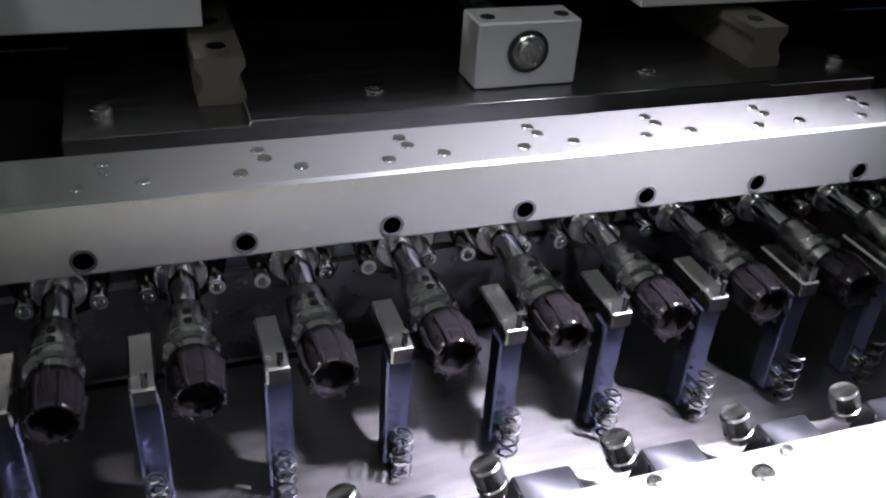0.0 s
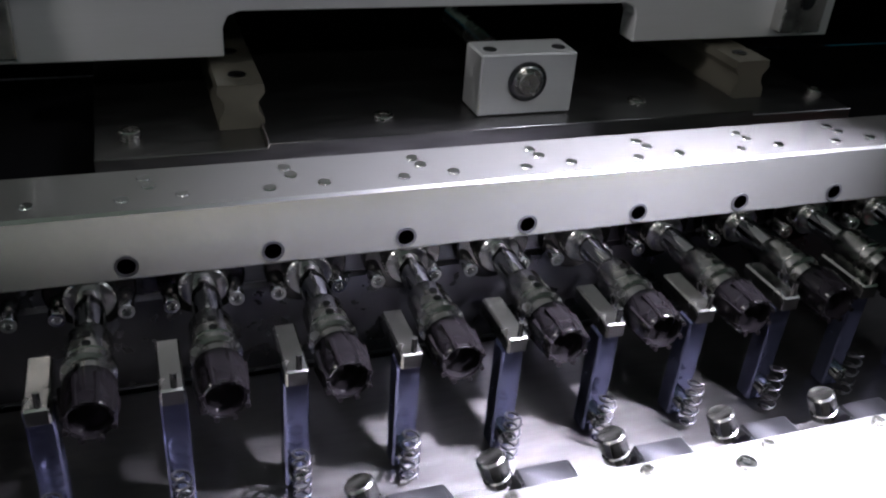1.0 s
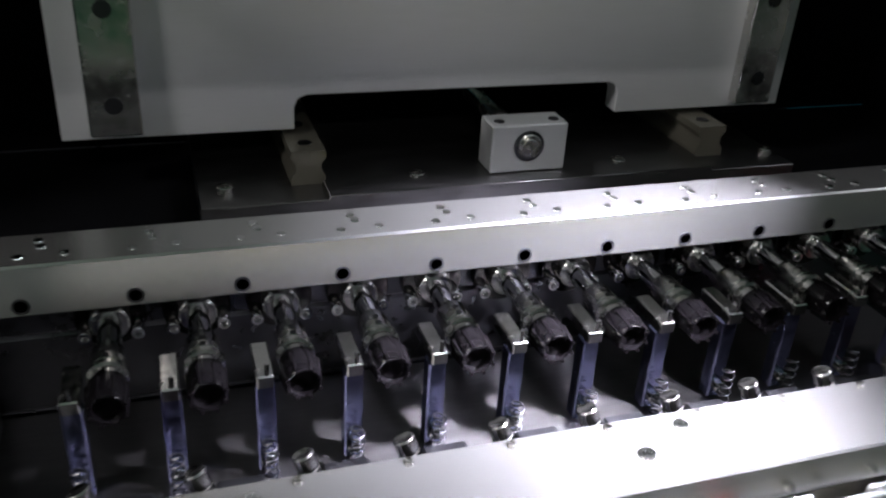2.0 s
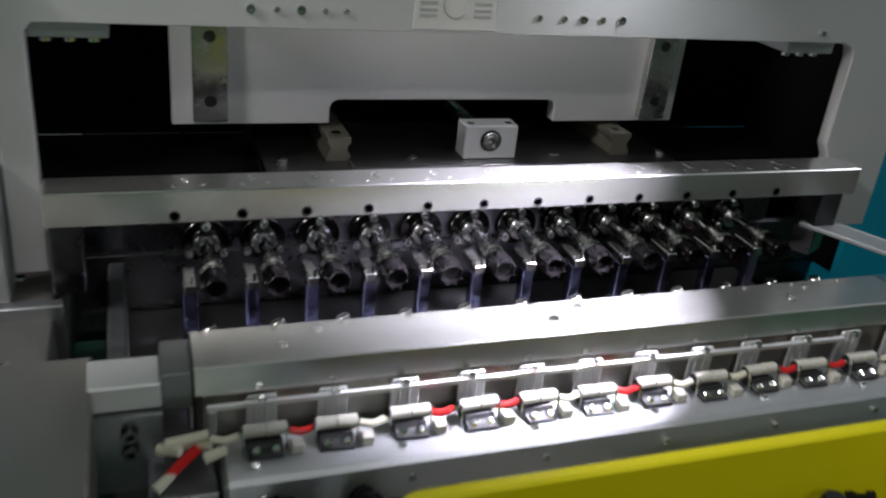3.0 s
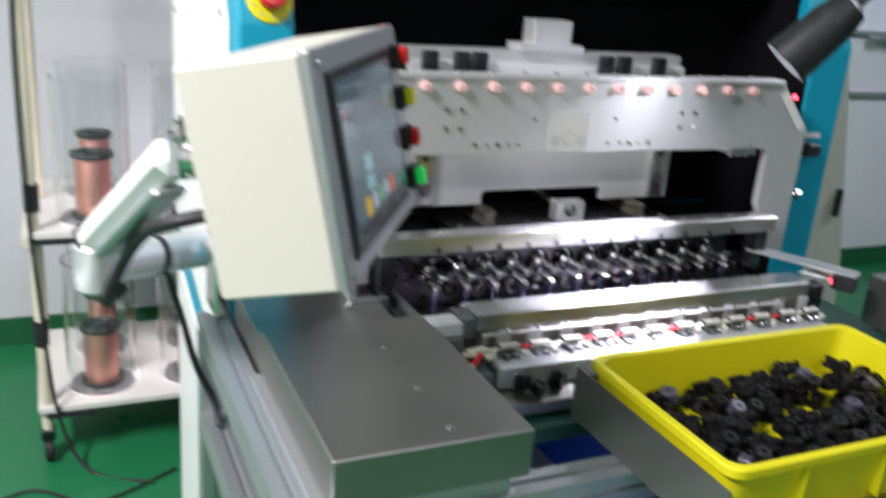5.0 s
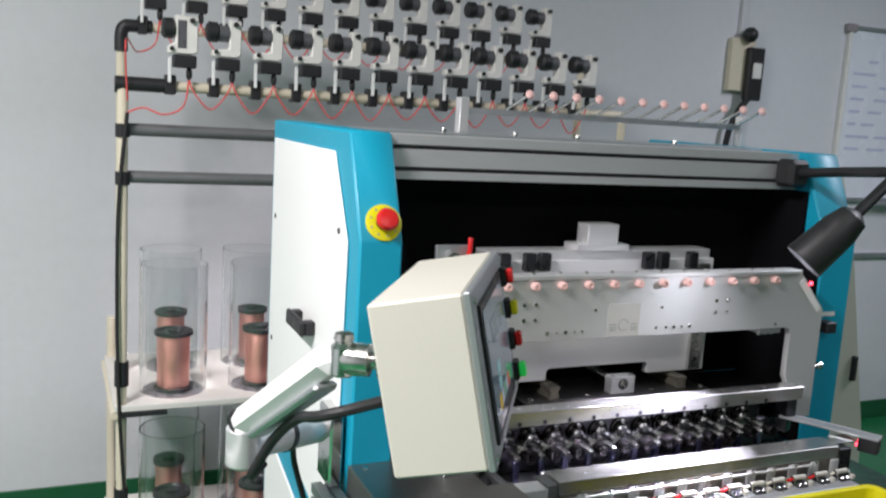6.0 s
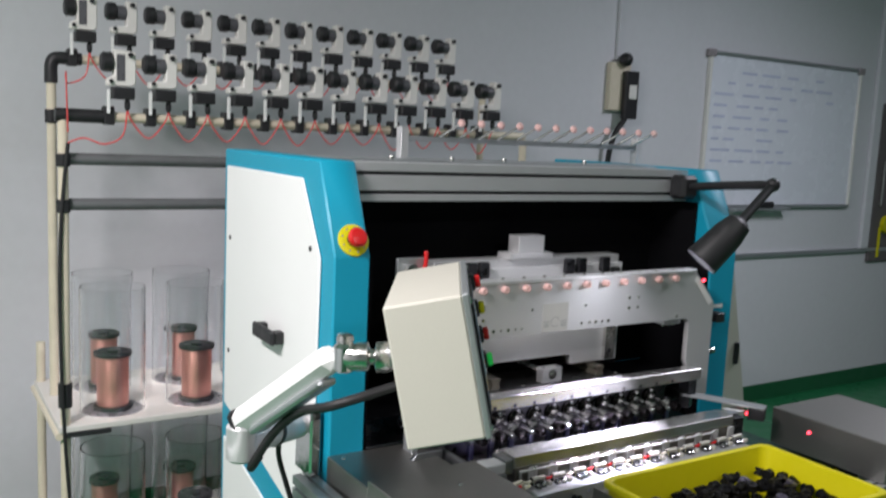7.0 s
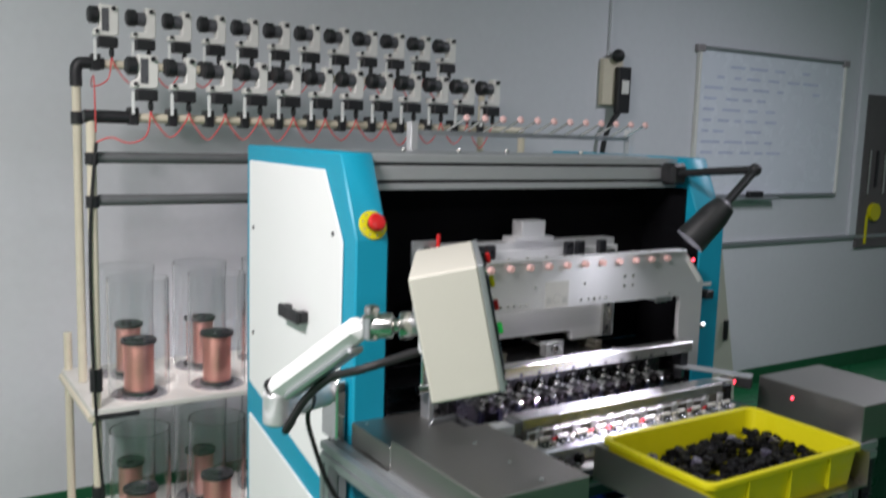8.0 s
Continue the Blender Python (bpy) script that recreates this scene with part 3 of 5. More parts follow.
# ---- lower front bar ----
t = thing("front_rest_bar", (0.03, -0.12, 0.80), "wide milled aluminium rest bar with screw holes", "rest bar")
part("bar", box(B(), -0.30, 0.365, -0.148, -0.096, 0.872, 0.897, 0.0012), "alu", t)
# the web's bronze tone is a painted reflection of dark warm surroundings
part("bar_web", box(B(), -0.295, 0.36, -0.1462, -0.098, 0.7995, 0.8718, 0.0012), "rest_web", t, "bar's front web with a dark warm reflection in its colour")
for i in range(12):
    part("small_screw", cap_screw(B(), (SPX[i] - 0.02, -0.101, 0.897), (0, 0, 1), 0.0026, 0.0015), "steel", t)
for xx in (-0.233, -0.005, 0.24):
    part("bolt", cap_screw(B(), (xx, -0.125, 0.897), (0, 0, 1), 0.0046, 0.0015), "chrome", t)
    part("bolt", cap_screw(B(), (xx + 0.03, -0.108, 0.897), (0, 0, 1), 0.004, 0.0015), "chrome", t)
# end block with two bolts
t = thing("bar_end_block", (-0.335, -0.13, 0.80), "grey aluminium end block bolted to the rest bar", "end block")
part("cap", box(B(), -0.372, -0.322, -0.150, -0.112, 0.868, 0.889, 0.0015), "alu_plate", t)
part("filler", box(B(), -0.322, -0.3005, -0.146, -0.100, 0.862, 0.893, 0.001), "anod_dark", t)
part("body", prism(B(), [(-0.380, 0.80), (-0.380, 0.855), (-0.368, 0.867), (-0.322, 0.867), (-0.322, 0.80)], "y", -0.155, -0.110, 0.001), "anod_dark", t)
for zz in (0.853, 0.838):
    part("bolt", cap_screw(B(), (-0.345, -0.155, zz), (0, -1, 0), 0.006, 0.006), "dark_steel", t)
t = thing("corner_plate", (-0.42, 0.0, 0.80), "upright grey plate beside the spindle bed", "bracket")
part("plate", prism(B(), [(-0.465, 0.80), (-0.465, 0.872), (-0.453, 0.884), (-0.392, 0.884), (-0.392, 0.80)], "y", -0.02, -0.008, 0.001), "anod_dark", t)
part("back", box(B(), -0.400, -0.392, -0.0075, 0.10, 0.80, 0.862, 0.001), "anod_dark", t)
for xx, zz in ((-0.44, 0.865), (-0.405, 0.85)):
    part("bolt", cap_screw(B(), (xx, -0.02, zz), (0, -1, 0), 0.004, 0.004), "chrome", t)
# ---- side boxes ----
t = thing("table_box", (-0.49, -0.28, 0.825), "flat stainless steel cover box beside the work area", "cover box")
part("cover", box(B(), -0.613, -0.368, -0.449, -0.105, 0.825, 0.8885, 0.002), "sheet", t)
for yy in (-0.20, -0.3205, -0.42):
    part("cover_screw", lathe(B(), (-0.464, yy, 0.8885), (0, 0, 1), [(0.005, 0), (0.004, 0.002), (0.001, 0.0025)], 14), "chrome", t)

# ---- yellow crate ----
t = thing("yellow_crate", (0.05, -0.44, 0.78), "bright yellow plastic crate half filled with black bobbins", "crate")
X0, X1, Y0, Y1, ZT, ZB = -0.195, 0.298, -0.592, -0.287, 0.885, 0.795
b = B()
def ring(dx, z):
    r = 0.022
    pts = []
    for cx_, cy_, a0 in ((X1 - dx - r, Y1 - dx - r, 0), (X0 + dx + r, Y1 - dx - r, 90), (X0 + dx + r, Y0 + dx + r, 180), (X1 - dx - r, Y0 + dx + r, 270)):
        for k in range(5):
            a = radians(a0 + k * 22.5)
            pts.append(b.verts.new((cx_ + r * math.cos(a), cy_ + r * math.sin(a), z)))
    return pts
rings = [ring(0.014, ZB), ring(0.006, ZT - 0.012), ring(0.0, ZT - 0.012), ring(0.0, ZT - 0.002), ring(0.002, ZT), ring(0.010, ZT), ring(0.012, ZT - 0.002), ring(0.019, ZB + 0.004)]
for ra, rb in zip(rings, rings[1:]):
    for k in range(20):
        b.faces.new((ra[k], ra[(k + 1) % 20], rb[(k + 1) % 20], rb[k]))
b.faces.new(list(reversed(rings[0])))
b.faces.new(rings[-1])
part("tub", b, "yellow", t)
for xx in (-0.08, 0.05, 0.18):
    part("rib", box(B(), xx - 0.002, xx + 0.002, Y0 + 0.0005, Y0 + 0.012, ZB + 0.01, ZT - 0.013, 0.0008), "yellow", t)

# ---- wire clamps in front of the rest bar ----
def wire_clamp():
    """Sprung wire clamp: a ribbed metal tab, a pale barrel, a dark cradle and bright guide pins."""
    t = thing("wire_clamp", (0, -0.16, 0.83), "sprung wire clamp with a pale barrel over a dark cradle", "wire clamp", "wire clamps")
    tab = part("tab", prism(B(), [(-0.0115, 0.838), (-0.0115, 0.868), (-0.0100, 0.8710), (0.0100, 0.8710), (0.0115, 0.868), (0.0115, 0.838)], "y", -0.1520, -0.1492, 0.0005), "alu_plate", t)
    for xx in (-0.005, 0.003):
        part("rib", box(B(), xx - 0.0011, xx + 0.0011, -0.1532, -0.1521, 0.842, 0.8695, 0.0003), "alu_plate", tab)

    def barrel(name, x0_, ln_, r, yy, zz):
        h = ln_ / 2
        k = part(name, lathe(B(), (x0_, yy, zz), (1, 0, 0), [(r * 0.7, 0), (r, 0.0008), (r, h - 0.0010), (r * 0.86, h - 0.0004), (r * 0.86, h + 0.0004), (r, h + 0.0010), (r, ln_ - 0.0008), (r * 0.7, ln_)], 16), "barrel", t, "pale plastic barrel")
        for xx in (x0_ - 0.0010, x0_ + ln_):
            part("end_cap", cyl(B(), (xx, yy, zz), (xx + 0.0010, yy, zz), r * 0.9, seg=14), "dark_steel", k)

    barrel("barrel", -0.0165, 0.033, 0.0050, -0.1680, 0.8520)
    cr = part("cradle", prism(B(), [(-0.1600, 0.8378), (-0.1850, 0.8378), (-0.1850, 0.8405), (-0.1755, 0.8420), (-0.1740, 0.8470), (-0.1715, 0.8452), (-0.1660, 0.8445), (-0.1600, 0.8520)], "x", -0.0135, 0.0120, 0.0006), "black", t, "black cradle")
    for xx in (-0.0075, 0.0065):
        part("pin_head", lathe(B(), (xx, -0.1790, 0.8412), (0, -0.4, 0.9), [(0.0032, 0), (0.0032, 0.0025), (0.0022, 0.0035), (0.0010, 0.0036)], 12), "chrome", cr)
    for xx in (-0.0168, 0.0152):
        part("guide_pin", cyl(B(), (xx, -0.1775, 0.8378), (xx, -0.1752, 0.8560), 0.0010, seg=8), "chrome", t)
    part("stop_block", box(B(), 0.0175, 0.0270, -0.1830, -0.1735, 0.8378, 0.8465, 0.001), "barrel", t, "small pale stop block")
    return t


wc = wire_clamp()
wc.location = (SPX[0] + 0.018, -0.16, 0.83)
rng = random.Random(8)
for xx in SPX[1:]:
    copy_thing(wc, pose(xx + 0.018 + rng.uniform(-0.003, 0.003), -0.16, 0.83, rng.uniform(-2, 2), 0, rng.uniform(-3, 3)))
t = thing("clamp_rail", (0.0, -0.155, 0.866), "thin bright aluminium rail across the wire clamp tabs", "rail")
part("rail", box(B(), -0.292, 0.285, -0.1572, -0.1534, 0.8645, 0.8690, 0.0006), "alu_plate", t)
for xx in SPX[:11]:
    part("stud", lathe(B(), (xx + 0.018, -0.1553, 0.8690), (0, 0, 1), [(0.0034, 0), (0.0034, 0.0022), (0.0024, 0.0034), (0.0010, 0.0035)], 12), "chrome", t)
for xx in (-0.288, 0.281):
    part("rail_post", box(B(), xx - 0.003, xx + 0.003, -0.1572, -0.1534, 0.8376, 0.8644, 0.0005), "anod", t)
t = thing("clamp_strip", (0.04, -0.19, 0.80), "grey aluminium strip holding the wire clamps", "mounting strip")
part("strip", box(B(), -0.285, 0.370, -0.206, -0.1495, 0.8005, 0.8375, 0.0035), "anod", t)
for k in range(6):
    xx = -0.262 + k * 0.11
    part("strip_screw", cap_screw(B(), (xx, -0.190, 0.8375), (0, 0, 1), 0.0035, 0.0025), "chrome", t)
    part("strip_screw", cap_screw(B(), (xx + 0.004, -0.206, 0.822), (0, -1, 0), 0.0035, 0.0025), "chrome", t)
# red and cream lead strung through the clamps
t = thing("lead_wire", (0.0, -0.169, 0.850), "red and cream sleeved lead strung along the clamps", "cable")
rng = random.Random(4)
for k in range(12):
    xa = -0.291 + k * 0.055
    xb, xm = xa + 0.034, xa + 0.055
    za, zb = 0.8508 + rng.uniform(-0.001, 0.001), 0.8506 + rng.uniform(-0.001, 0.001)
    part("red_sleeve", tube(B(), [(xa, -0.1692, za), (xa + 0.010, -0.1712, za - 0.0015), (xa + 0.020, -0.1692, za)], 0.0030, 8, 3), "red" if k in (1, 3, 4, 6, 9, 10) else "cream_rail", t)
    part("cream_sleeve", tube(B(), [(xa + 0.020, -0.1692, za), (xb, -0.1692, zb), (xm, -0.1692, zb)], 0.0016, 8, 3), "cream_rail", t, "cream sleeve")
t = thing("hose_end", (-0.30, -0.17, 0.83), "loose red hose with cream fittings beside the strip", "hose")
part("hose", tube(B(), [(-0.300, -0.172, 0.845), (-0.312, -0.180, 0.840), (-0.322, -0.186, 0.834)], 0.004, 10, 4), "red", t)
for a, c in (((-0.322, -0.170, 0.850), (-0.292, -0.166, 0.852)), ((-0.330, -0.192, 0.830), (-0.318, -0.184, 0.836)), ((-0.312, -0.160, 0.842), (-0.290, -0.172, 0.846)), ((-0.326, -0.166, 0.844), (-0.312, -0.176, 0.848)), ((-0.296, -0.180, 0.842), (-0.280, -0.178, 0.846))):
    part("fitting", cyl(B(), a, c, 0.0046, 0.0038, 12), "cream_rail", t)
part("end_mount", box(B(), -0.335, -0.288, -0.200, -0.150, 0.8005, 0.826, 0.001), "anod_dark", t)

# ---- chute and table frame ----
t = thing("bobbin_chute", (0.0, -0.22, 0.78), "folded stainless chute below the wire clamps", "chute")
part("chute_sheet", prism(B(), [(-0.150, 0.7995), (-0.205, 0.797), (-0.242, 0.792), (-0.242, 0.775), (-0.240, 0.775), (-0.240, 0.790), (-0.205, 0.795), (-0.150, 0.7975)], "x", -0.318, 0.37), "sheet", t)
part("chute_side", box(B(), -0.320, -0.318, -0.242, -0.150, 0.77, 0.803, 0), "sheet", t)
t = thing("support_beam", (0.0, -0.1, 0.0), "dark green steel stand under the work table", "machine stand")
part("cross_member", box(B(), -0.60, 0.62, -0.262, -0.225, 0.735, 0.765, 0.003), "green_dark", t)
part("stand_top", box(B(), -0.60, 0.62, -0.224, 0.112, 0.735, 0.7695, 0.003), "green_dark", t)
for xx in (-0.58, 0.58):
    part("stand_leg", box(B(), xx - 0.02, xx + 0.02, -0.262, -0.225, FLOOR, 0.7348, 0.003), "green_dark", t)
# cover sheet between table box and column
cover = solid("side_cover", box(B(), -0.612, -0.40, -0.1045, 0.078, 0.770, 0.872, 0.002), "sheet", "flat stainless cover sheet in front of the column", "cover sheet")
for xx in (-0.585, -0.43):
    for yy in (-0.085, 0.055):
        part("cover_screw", lathe(B(), (xx, yy, 0.872), (0, 0, 1), [(0.005, 0), (0.004, 0.002), (0.001, 0.0025)], 14), "chrome", cover)


def extrusion(bm, p0, p1, s=0.045):
    """Slotted square aluminium profile between two points, along one axis."""
    h, g, d = s / 2, 0.004, 0.006
    ring = []
    for sx, sy in ((1, -1), (1, 1), (-1, 1), (-1, -1)):
        ring.append((sx, sy))
    pts = []
    for (ax, ay), (bx_, by_) in zip(ring, ring[1:] + ring[:1]):
        pts.append((ax * h, ay * h))
        dx, dy = (bx_ - ax) / 2, (by_ - ay) / 2
        nx, ny = -(ax + bx_) / 2, -(ay + by_) / 2
        m = ((ax + bx_) / 2 * h, (ay + by_) / 2 * h)
        pts += [(m[0] - dx * g, m[1] - dy * g), (m[0] - dx * g + nx * d, m[1] - dy * g + ny * d), (m[0] + dx * g + nx * d, m[1] + dy * g + ny * d), (m[0] + dx * g, m[1] + dy * g)]
    p0, p1 = Vector(p0), Vector(p1)
    d3 = p1 - p0
    ax = max(range(3), key=lambda k: abs(d3[k]))
    name = "xyz"[ax]
    o = [p0[k] for k in range(3) if k != ax]
    lo, hi = sorted((p0[ax], p1[ax]))
    prism(bm, [(o[0] + u, o[1] + v) for u, v in pts], name, lo, hi)
    return bm


t = thing("profile_stand", (-0.66, -0.25, 0), "slotted aluminium profile frame around the work table", "profile frame")
RXC = -0.640
part("side_rail", extrusion(B(), (RXC, 0.135, 0.7975), (RXC, -0.68, 0.7975)), "anod", t)
part("side_rail", extrusion(B(), (RXC, 0.0895, 0.640), (RXC, -0.6370, 0.640)), "anod", t)
for yy in (0.1125, -0.660):
    part("upright", extrusion(B(), (RXC, yy, FLOOR), (RXC, yy, 0.7745)), "anod", t)
part("front_rail", extrusion(B(), (-0.6170, -0.413, 0.7675), (0.62, -0.413, 0.7675)), "anod", t)
part("box_bracket", box(B(), -0.628, -0.60, -0.44, -0.11, 0.8205, 0.8245, 0.001), "anod", t)
part("rest", box(B(), -0.60, -0.38, -0.43, -0.395, 0.7905, 0.8248, 0.002), "anod", t)
part("right_upright", extrusion(B(), (0.62, -0.36, FLOOR), (0.62, -0.36, 0.79)), "anod", t)
t = thing("lower_shelf", (0.0, -0.2, 0.0), "pale board shelf low under the work table", "shelf")
part("board", box(B(), -0.55, 0.55, -0.58, 0.05, 0.56, 0.58, 0.002), "white_paint", t)
for xx in (-0.52, 0.52):
    part("shelf_leg", box(B(), xx - 0.02, xx + 0.02, -0.56, -0.50, FLOOR, 0.5598, 0.002), "anod", t)


def blue_crate(xc, yc, w, d, z0, h):
    t = thing("blue_crate", (xc, yc, z0), "blue plastic storage crate on the low shelf", "crate", "blue crates")
    b = B()
    plate_with_hole(b, [(xc - w / 2, yc - d / 2), (xc + w / 2, yc - d / 2), (xc + w / 2, yc + d / 2), (xc - w / 2, yc + d / 2)],
                    [(xc - w / 2 + .01, yc - d / 2 + .01), (xc + w / 2 - .01, yc - d / 2 + .01), (xc + w / 2 - .01, yc + d / 2 - .01), (xc - w / 2 + .01, yc + d / 2 - .01)], "z", z0 + 0.004, z0 + h)
    part("crate_wall", b, "blue_bin", t)
    part("base", box(B(), xc - w / 2, xc + w / 2, yc - d / 2, yc + d / 2, z0, z0 + 0.004, 0), "blue_bin", t)
    return t


blue_crate(0.0, -0.14, 0.20, 0.30, 0.5805, 0.12)
blue_crate(0.0, -0.45, 0.30, 0.22, 0.5805, 0.10)

# ---- steel tray and its bobbins ----
t = thing("steel_tray", (0.05, -0.44, 0.79), "folded sheet steel tray under the yellow crate", "tray")
part("tray_floor", box(B(), -0.203, 0.306, -0.600, -0.283, 0.7902, 0.7940, 0), "sheet", t)
part("tray_side", box(B(), -0.205, -0.2032, -0.600, -0.283, 0.7902, 0.868, 0), "sheet", t)
part("tray_side", box(B(), 0.3062, 0.308, -0.600, -0.283, 0.7902, 0.868, 0), "sheet", t)


def bobbin(r, h, material, name="bobbin", label="small black moulded coil bobbin in the crate"):
    t = solid(name, lathe(B(), (0, 0, -h / 2), (0, 0, 1), [(r * 0.2, 0), (r * 0.9, 0), (r, h * 0.06), (r, h * 0.30), (r * 0.84, h * 0.34), (r * 0.84, h * 0.66), (r, h * 0.70), (r, h * 0.94), (r * 0.9, h), (r * 0.30, h), (r * 0.25, h * 0.8)], 12), material, label, "bobbin", "coil bobbins")
    return t


base = [bobbin(0.0125, 0.017, "bobbin"), bobbin(0.0115, 0.021, "bobbin"), bobbin(0.0125, 0.016, "bobbin_grey", label="small grey moulded coil bobbin in the crate")]
rng = random.Random(11)
spots = []
gaps = [(0.198, -0.351, 0.027), (0.109, -0.404, 0.028), (-0.055, -0.367, 0.027), (0.157, -0.41, 0.017), (0.02, -0.43, 0.016)]
for layer in range(3):
    for _ in range(900):
        if len(spots) > 235:
            break
        x_, y_ = rng.uniform(-0.165, 0.268), rng.uniform(-0.562, -0.322)
        heap = 0.034 * math.exp(-((x_ - 0.20) / 0.14) ** 2 - ((y_ + 0.38) / 0.14) ** 2)
        if layer == 2 and heap < 0.012:
            continue
        z_ = 0.8115 + layer * 0.0135 + (heap * 0.5 if layer else 0)
        if any((x_ - gx) ** 2 + (y_ - gy) ** 2 < (gr + 0.010) ** 2 for gx, gy, gr in gaps):
            continue
        if x_ < -0.13 + 0.12 * (y_ + 0.56) and y_ > -0.40:
            continue
        if all((x_ - a) ** 2 + (y_ - c) ** 2 + (z_ - d) ** 2 > 0.0185 ** 2 for a, c, d in spots):
            spots.append((x_, y_, z_))
for k, (x_, y_, z_) in enumerate(spots):
    m = pose(x_, y_, z_, rng.choice((0, 0, 90, 70, 25)) + rng.uniform(-15, 15), rng.uniform(-20, 20), rng.uniform(0, 360))
    src = base[2] if k % 19 == 3 else base[k % 2]
    if k < 3:
        base[k].matrix_basis = pose(x_, y_, z_)
    else:
        copy_thing(src, m)
for x_, y_, z_, r_ in ((-0.246, -0.211, 0.811, 80), (-0.228, -0.228, 0.8085, 20), (-0.186, -0.216, 0.8105, 90)):
    ob = copy_thing(base[0], pose(x_, y_, z_, r_, 0, 30))
    ob["label"] = "small black coil bobbin lying on the chute"

# ---- right side ----
t = thing("table_box", (0.69, -0.27, 0.825), "flat grey metal cover box at the table's far end", "cover box")
part("cover", box(B(), 0.555, 0.83, -0.43, -0.115, 0.79, 0.885, 0.002), "sheet", t)
part("indicator", cyl(B(), (0.5552, -0.225, 0.850), (0.553, -0.225, 0.850), 0.004, seg=10), "led", t, "small red indicator lamp")
t = thing("cover_stand", (0.69, -0.27, 0.0), "grey pedestal under the far cover box", "pedestal")
part("pedestal", box(B(), 0.65, 0.81, -0.41, -0.13, FLOOR, 0.7898, 0.003), "dark_steel", t)
t = thing("sensor_arm", (0.44, -0.07, 0.9), "flat clear-edged metal arm with a red sensor", "sensor arm")
d = Vector((0.105, -0.19, 0)).normalized()
mrot = Matrix.Translation((0.378, 0.028, 0.898)) @ Matrix.Rotation(math.atan2(d.y, d.x), 4, "Z")
part("arm", box(B(), 0, 0.205, -0.016, 0.016, 0, 0.005, 0.001, m=mrot), "anod", t)
part("side_flange", box(B(), 0, 0.205, 0.0162, 0.0175, -0.006, 0.006, 0.0004, m=mrot), "anod", t)
k = part("sensor", box(B(), 0.165, 0.205, -0.014, 0.014, -0.030, -0.0005, 0.002, m=mrot), "black", t, "black sensor block")
part("led", box(B(), 0.160, 0.1648, -0.006, 0.006, -0.022, -0.012, 0, m=mrot), "led", k, "glowing red sensor window")
part("foot", box(B(), -0.006, 0.02, -0.016, 0.016, -0.03, -0.0005, 0.001, m=mrot), "dark_steel", t)
t = thing("rail_end_block", (0.385, -0.12, 0.80), "dark end block of the rest bar", "end block")
part("body", box(B(), 0.3655, 0.40, -0.150, -0.10, 0.80, 0.890, 0.002), "dark_steel", t)
part("glass_plate", box(B(), 0.372, 0.44, -0.13, -0.09, 0.8905, 0.8935, 0.0005), "chrome", t)
t = thing("open_cabinet_door", (0.8, 0.3, 0.0), "cream painted side panel standing open beside the column", "panel door")
part("leaf", prism(B(), [(0.602, FLOOR), (0.602, 1.44), (0.77, 1.44), (0.86, 1.18), (0.97, 0.72), (1.05, FLOOR)], "y", 0.298, 0.302), "beige", t)
part("latch", box(B(), 0.895, 0.91, 0.286, 0.298, 0.86, 0.93, 0.002), "black", t)
t = thing("limit_switch", (0.49, 0.07, 1.1), "small black switch with a red stripe on the column", "switch")
part("switch_body", box(B(), 0.505, 0.535, 0.045, 0.0795, 1.075, 1.10, 0.002), "black", t)
part("sticker", box(B(), 0.52, 0.56, 0.0785, 0.0796, 1.108, 1.118, 0), "white_paint", t)
t = thing("knob_screw", (0.48, 0.04, 1.0), "chrome knob screw on the frame's side", "knob")
part("stem", cyl(B(), (0.478, 0.048, 1.0), (0.492, 0.048, 1.0), 0.004, seg=12), "steel", t)
part("head", cyl(B(), (0.492, 0.048, 1.0), (0.500, 0.048, 1.0), 0.009, seg=16), "chrome", t)

# ---- control panel on its arm ----
PY, PT = radians(-32.6), radians(12.2)
n_ = Vector((math.cos(PY) * math.cos(PT), math.sin(PY) * math.cos(PT), math.sin(PT)))
u_ = Vector((-math.sin(PY), math.cos(PY), 0))
v_ = n_.cross(u_)
PB = Vector((-0.661, -0.484, 1.317))
W_, H_, D_ = 0.334, 0.217, 0.126
PM = Matrix(((u_.x, v_.x, n_.x, PB.x), (u_.y, v_.y, n_.y, PB.y), (u_.z, v_.z, n_.z, PB.z), (0, 0, 0, 1)))
t = thing("control_panel", PM @ Vector((W_ / 2, -H_, -D_ / 2)), "beige control panel box with a touch screen and buttons", "control panel")
part("housing", box(B(), 0, W_, -H_, 0, -D_, -0.010, 0.003, m=PM), "beige", t)
fr = part("front_frame", box(B(), -0.001, W_ + 0.001, -H_ - 0.001, 0.001, -0.0098, 0.0, 0.002, m=PM), "anod", t, "grey front frame")
part("bezel", box(B(), 0.030, 0.275, -0.197, -0.022, 0.0003, 0.004, 0.001, m=PM), "black", fr, "black screen bezel")
sc_ = part("screen", box(B(), 0.042, 0.263, -0.187, -0.032, 0.0042, 0.0050, 0, m=PM), "screen", t, "lit blue-grey touch screen")
